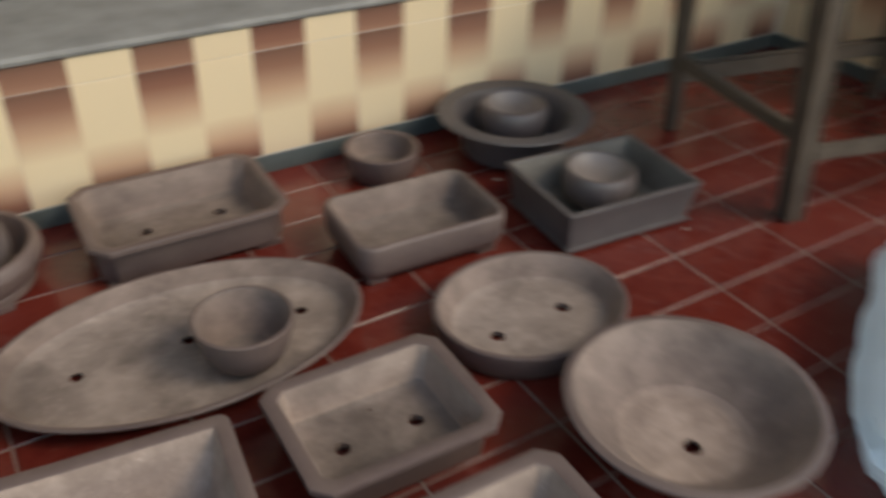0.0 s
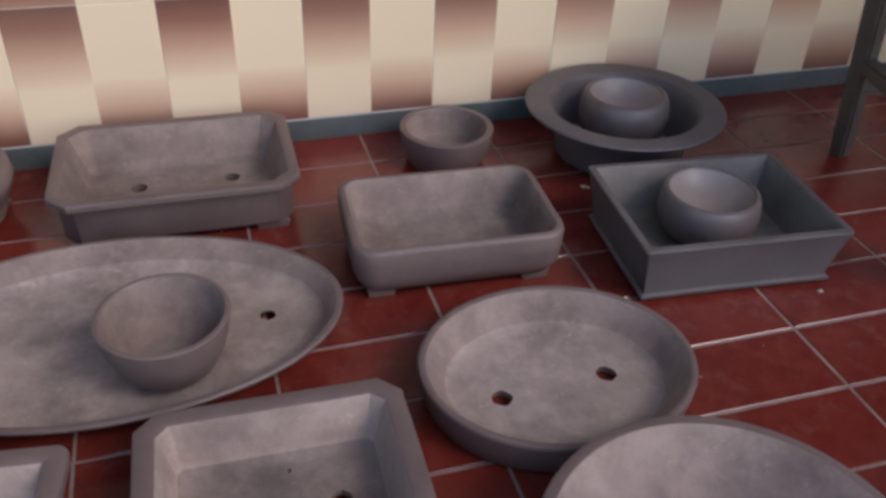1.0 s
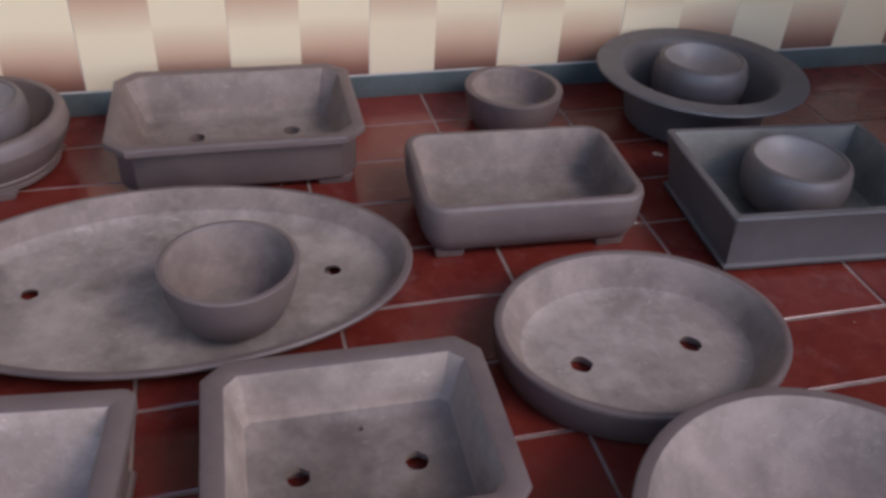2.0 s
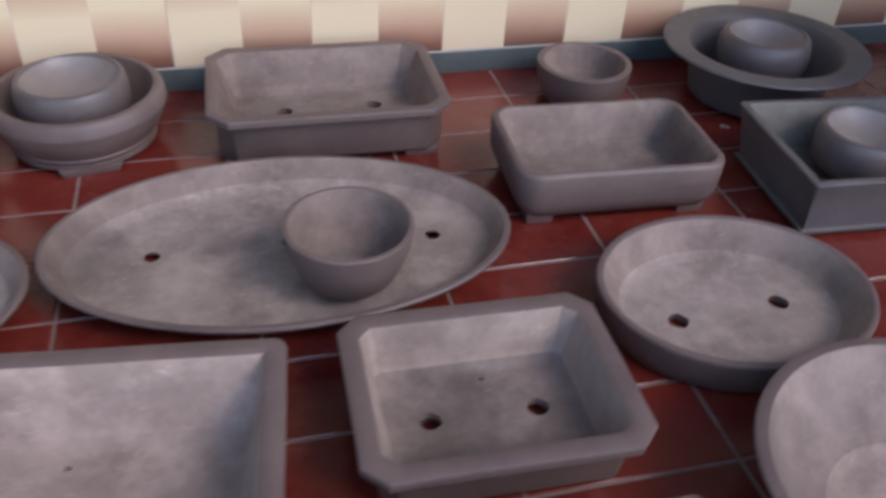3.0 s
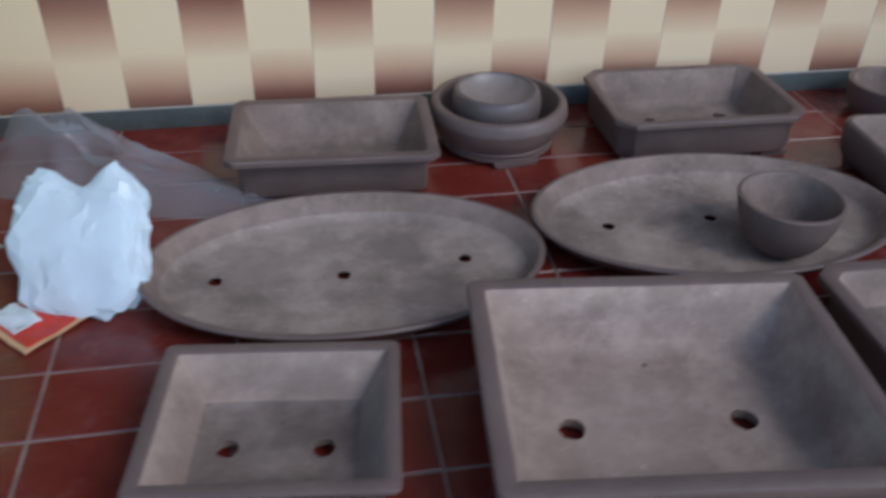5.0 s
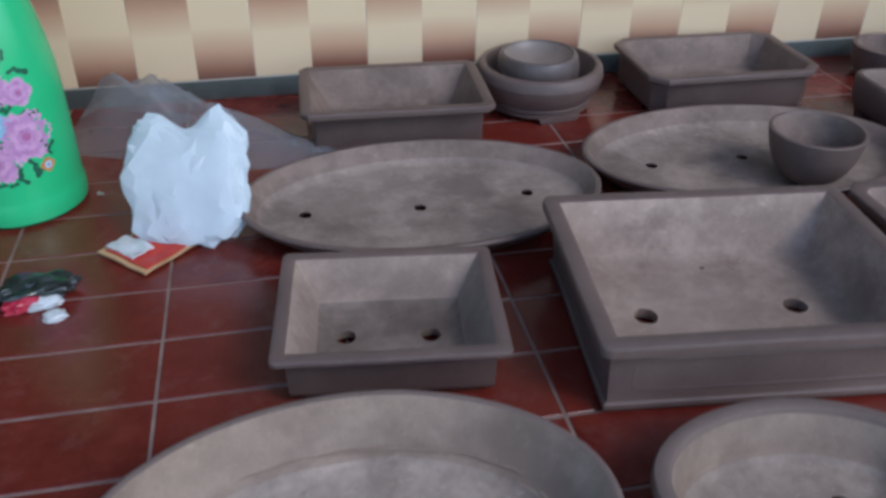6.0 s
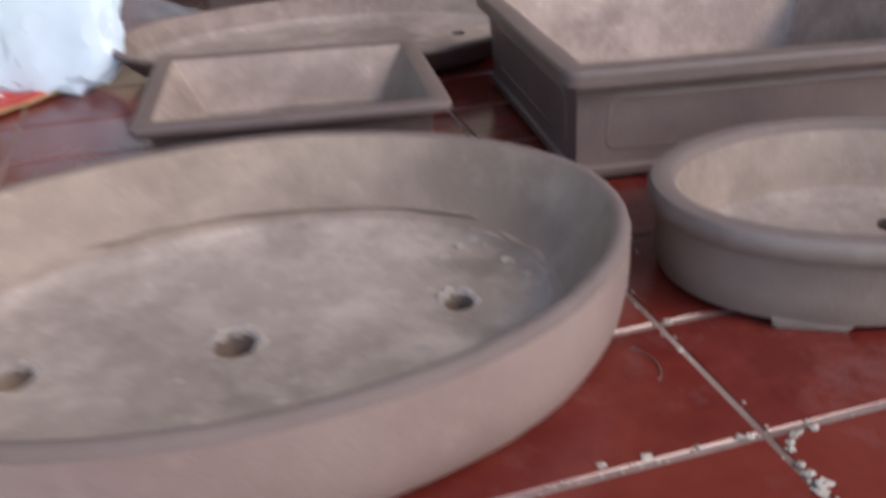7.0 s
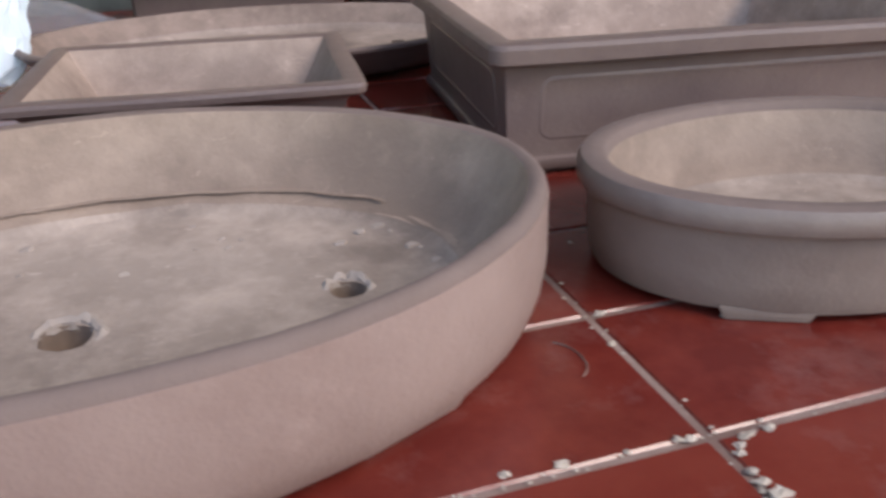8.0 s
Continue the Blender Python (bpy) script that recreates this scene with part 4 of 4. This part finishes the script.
for k in range(19):
    t = radians(-70 + 140 * k / 18)
    cx, cy = -0.831 + 0.011 * math.cos(t), -0.532 + 0.016 * math.sin(t)
    ring.append([bm.verts.new((cx + 0.00035 * math.cos(t + a), cy + 0.00035 * math.sin(t + a) * 0.6, 0.0008 + 0.0006 * math.sin(a))) for a in (0, 2.1, 4.2)])
for p, q in zip(ring, ring[1:]):
    for k in range(3):
        bm.faces.new((p[k], p[(k + 1) % 3], q[(k + 1) % 3], q[k]))
tagged(new("straw", mesh_of("straw", bm, GROUT)), "thin curled pale fibre on a red tile", "fibre")

# ---- clay burrs round the holes of the big oval pot ----
for hx, hy, sc, hr in ((-0.117, -0.010, 0.8, 0.0098), (-0.009, -0.018, 1.1, 0.0113), (0.114, -0.018, 0.85, 0.0086)):
    bm = bmesh.new()
    n, ring = 40, []
    for k in range(n):
        t = 2 * math.pi * k / n
        high = 0.0042 * sc * max(0.1, 0.35 + 0.75 * math.sin(t + 0.4)) * (0.6 + 0.9 * abs(noise.noise(Vector((hx * 50, k * 0.30, 1)))) * 2)
        r0 = hr * (1 + 0.14 * noise.noise(Vector((k * 0.5, hy * 40, 2))))
        wide = 0.0085 * sc * (0.5 + 0.5 * max(0, math.sin(t + 0.3))) * (0.7 + 0.8 * abs(noise.noise(Vector((k * 0.4, hx * 40, 7)))))
        ring.append([bm.verts.new((hx + (r0 + wide * f) * math.cos(t) * 1.1, hy + (r0 + wide * f) * math.sin(t), 0.0212 + high * h)) for f, h in ((0, -0.4), (0.08, 0.55), (0.4, 1.0), (0.75, 0.45), (1.1, -0.1))])
    for k in range(n):
        p, q = ring[k], ring[(k + 1) % n]
        for i in range(4):
            bm.faces.new((p[i], q[i], q[i + 1], p[i + 1]))
    part("clay_burr", bm, CLAY_PALE, big_oval, "raised rough clay burr round a drain hole", smooth=35)

# ---- ragged bead of clay left along the foot of its inner wall ----
for t0, t1, off, fat in ((12, 168, 0.0, 0.0015), (30, 120, 0.008, 0.0011), (-38, 22, 0.002, 0.0019), (172, 300, 0.0, 0.0017)):
    bm = bmesh.new()
    n, ring = 90, []
    for k in range(n + 1):
        t = radians(t0 + (t1 - t0) * k / n)
        w = noise.noise(Vector((k * 0.13, off * 900, t0)))
        r = fat * (0.35 + 0.65 * abs(noise.noise(Vector((k * 0.21, t0, 4))))) * math.sin(math.pi * k / n) ** 0.4 + 0.0002
        ex, ey = 0.213 - 0.0395 + off * 0.6 + 0.0022 * w, 0.152 - 0.0395 + off * 0.6 + 0.0022 * w
        c, z = Vector((ex * math.cos(t), ey * math.sin(t), 0)), 0.0265 + off * 0.75
        out = Vector((math.cos(t), math.sin(t), 0))
        ring.append([bm.verts.new(c + out * r * 2.4 * math.cos(a) + Vector((0, 0, z + r * (0.40 * math.sin(a) + 0.5 * math.cos(a))))) for a in (0, 1.05, 2.1, 3.14, 4.2, 5.24)])
    for p, q in zip(ring, ring[1:]):
        for i in range(6):
            bm.faces.new((p[i], q[i], q[(i + 1) % 6], p[(i + 1) % 6]))
    part("clay_bead", bm, CLAY_WARM_IN, big_oval, "ragged bead of clay along the inner wall", smooth=60)

rng = random.Random(31)
for k in range(28):
    t, f = rng.uniform(0, 2 * math.pi), 0.25 + 0.75 * math.sqrt(rng.random())
    if k < 6:
        t, f = rng.uniform(-0.1, 0.5), rng.uniform(0.97, 1.05)
    cx, cy, s = 0.158 * f * math.cos(t), 0.098 * f * math.sin(t), rng.uniform(0.0012, 0.0034)
    n = rng.randint(5, 8)
    if any(math.hypot(cx - hx, cy - hy) < 0.024 for hx, hy in ((-0.117, -0.008), (-0.009, -0.016), (0.114, -0.016))):
        continue
    lift = 0.0004 + s * rng.uniform(0.05, 0.2)
    ang, lean_x, lean_y = rng.uniform(0, 6), rng.uniform(-0.2, 0.2), rng.uniform(-0.2, 0.2)
    rim = []
    for i in range(n):
        g = ang + 2 * math.pi * i / n
        r = s * rng.uniform(0.55, 1.25)
        rim.append((cx + 1.5 * r * math.cos(g), cy + r * math.sin(g)))
    bm = bmesh.new()
    low = [bm.verts.new((x, y, 0.0218)) for x, y in rim]
    top = [bm.verts.new((cx + (x - cx) * 0.8, cy + (y - cy) * 0.8, 0.0222 + lift + (x - cx) * lean_x + (y - cy) * lean_y)) for x, y in rim]
    bm.faces.new(top)
    for i in range(n):
        bm.faces.new((low[i], low[(i + 1) % n], top[(i + 1) % n], top[i]))
    part("clay_flake", bm, CLAY_PALE, big_oval, "dry pale clay flake stuck to the floor", smooth=25)

# ---- wall tiles and floor tiles ----
GAP = 0.0034


def slab_mesh(name, w, d, h, mat, bev=0.0012):
    """A tile lying flat, its corner at the origin."""
    bm = box(bmesh.new(), GAP / 2, w - GAP / 2, GAP / 2, d - GAP / 2, -0.008, h, bev, 1)
    return mesh_of(name, bm, mat, smooth=30)


def wall_piece(name, z0, z1):
    bm = box(bmesh.new(), 0.0004, 0.1996, -0.006, 0.004, z0, z1, 0.0008, 1)
    return mesh_of(name, bm, WALL_TILE, smooth=30)


full, cap = wall_piece("wall_tile", 0.0005, 0.1995), wall_piece("wall_tile", 0.156, 0.1995)
for wall, turn in ((plinth, 0), (bpy.data.objects["wall_east"], 1)):
    for i in range(-8, 7) if not turn else range(0, 8):
        for me, z in ((full, 0.0365), (cap, 0.0810)):
            ob = new("wall_tile", me)
            ob.parent = wall
            jig = random.uniform(-0.0004, 0.0004)
            ob.matrix_basis = pose(-0.08 + 0.2 * i, WALL_Y + jig, z) if not turn else pose(X1 + jig, WALL_Y - 0.2 * i, z, 0, 0, -90)

tile = slab_mesh("floor_tile", 0.2, 0.1, 0.0, TILE)
rest = bmesh.new()
for j in range(-24, 6):
    for i in range(-8, 7):
        x, y = 0.2 * i, 0.1 * j
        near = -9 <= j
        if y > 0.55 or x + 0.2 > 1.42:
            continue
        tilt = (random.uniform(-0.06, 0.06), random.uniform(-0.05, 0.05))
        m = pose(x, y, random.uniform(-0.0001, 0.0003), *tilt, 0)
        if near:
            ob = new("floor_tile", tile)
            ob.parent = floor
            ob.matrix_basis = m
        else:
            box(rest, x + GAP / 2, x + 0.2 - GAP / 2, y + GAP / 2, y + 0.1 - GAP / 2, -0.008, 0.0)
ob = new("floor_tiles_beyond", mesh_of("floor_tiles_beyond", rest, TILE, smooth=0))
ob.parent = floor
tagged(ob, "dark red tiles farther off", kind="stuff")
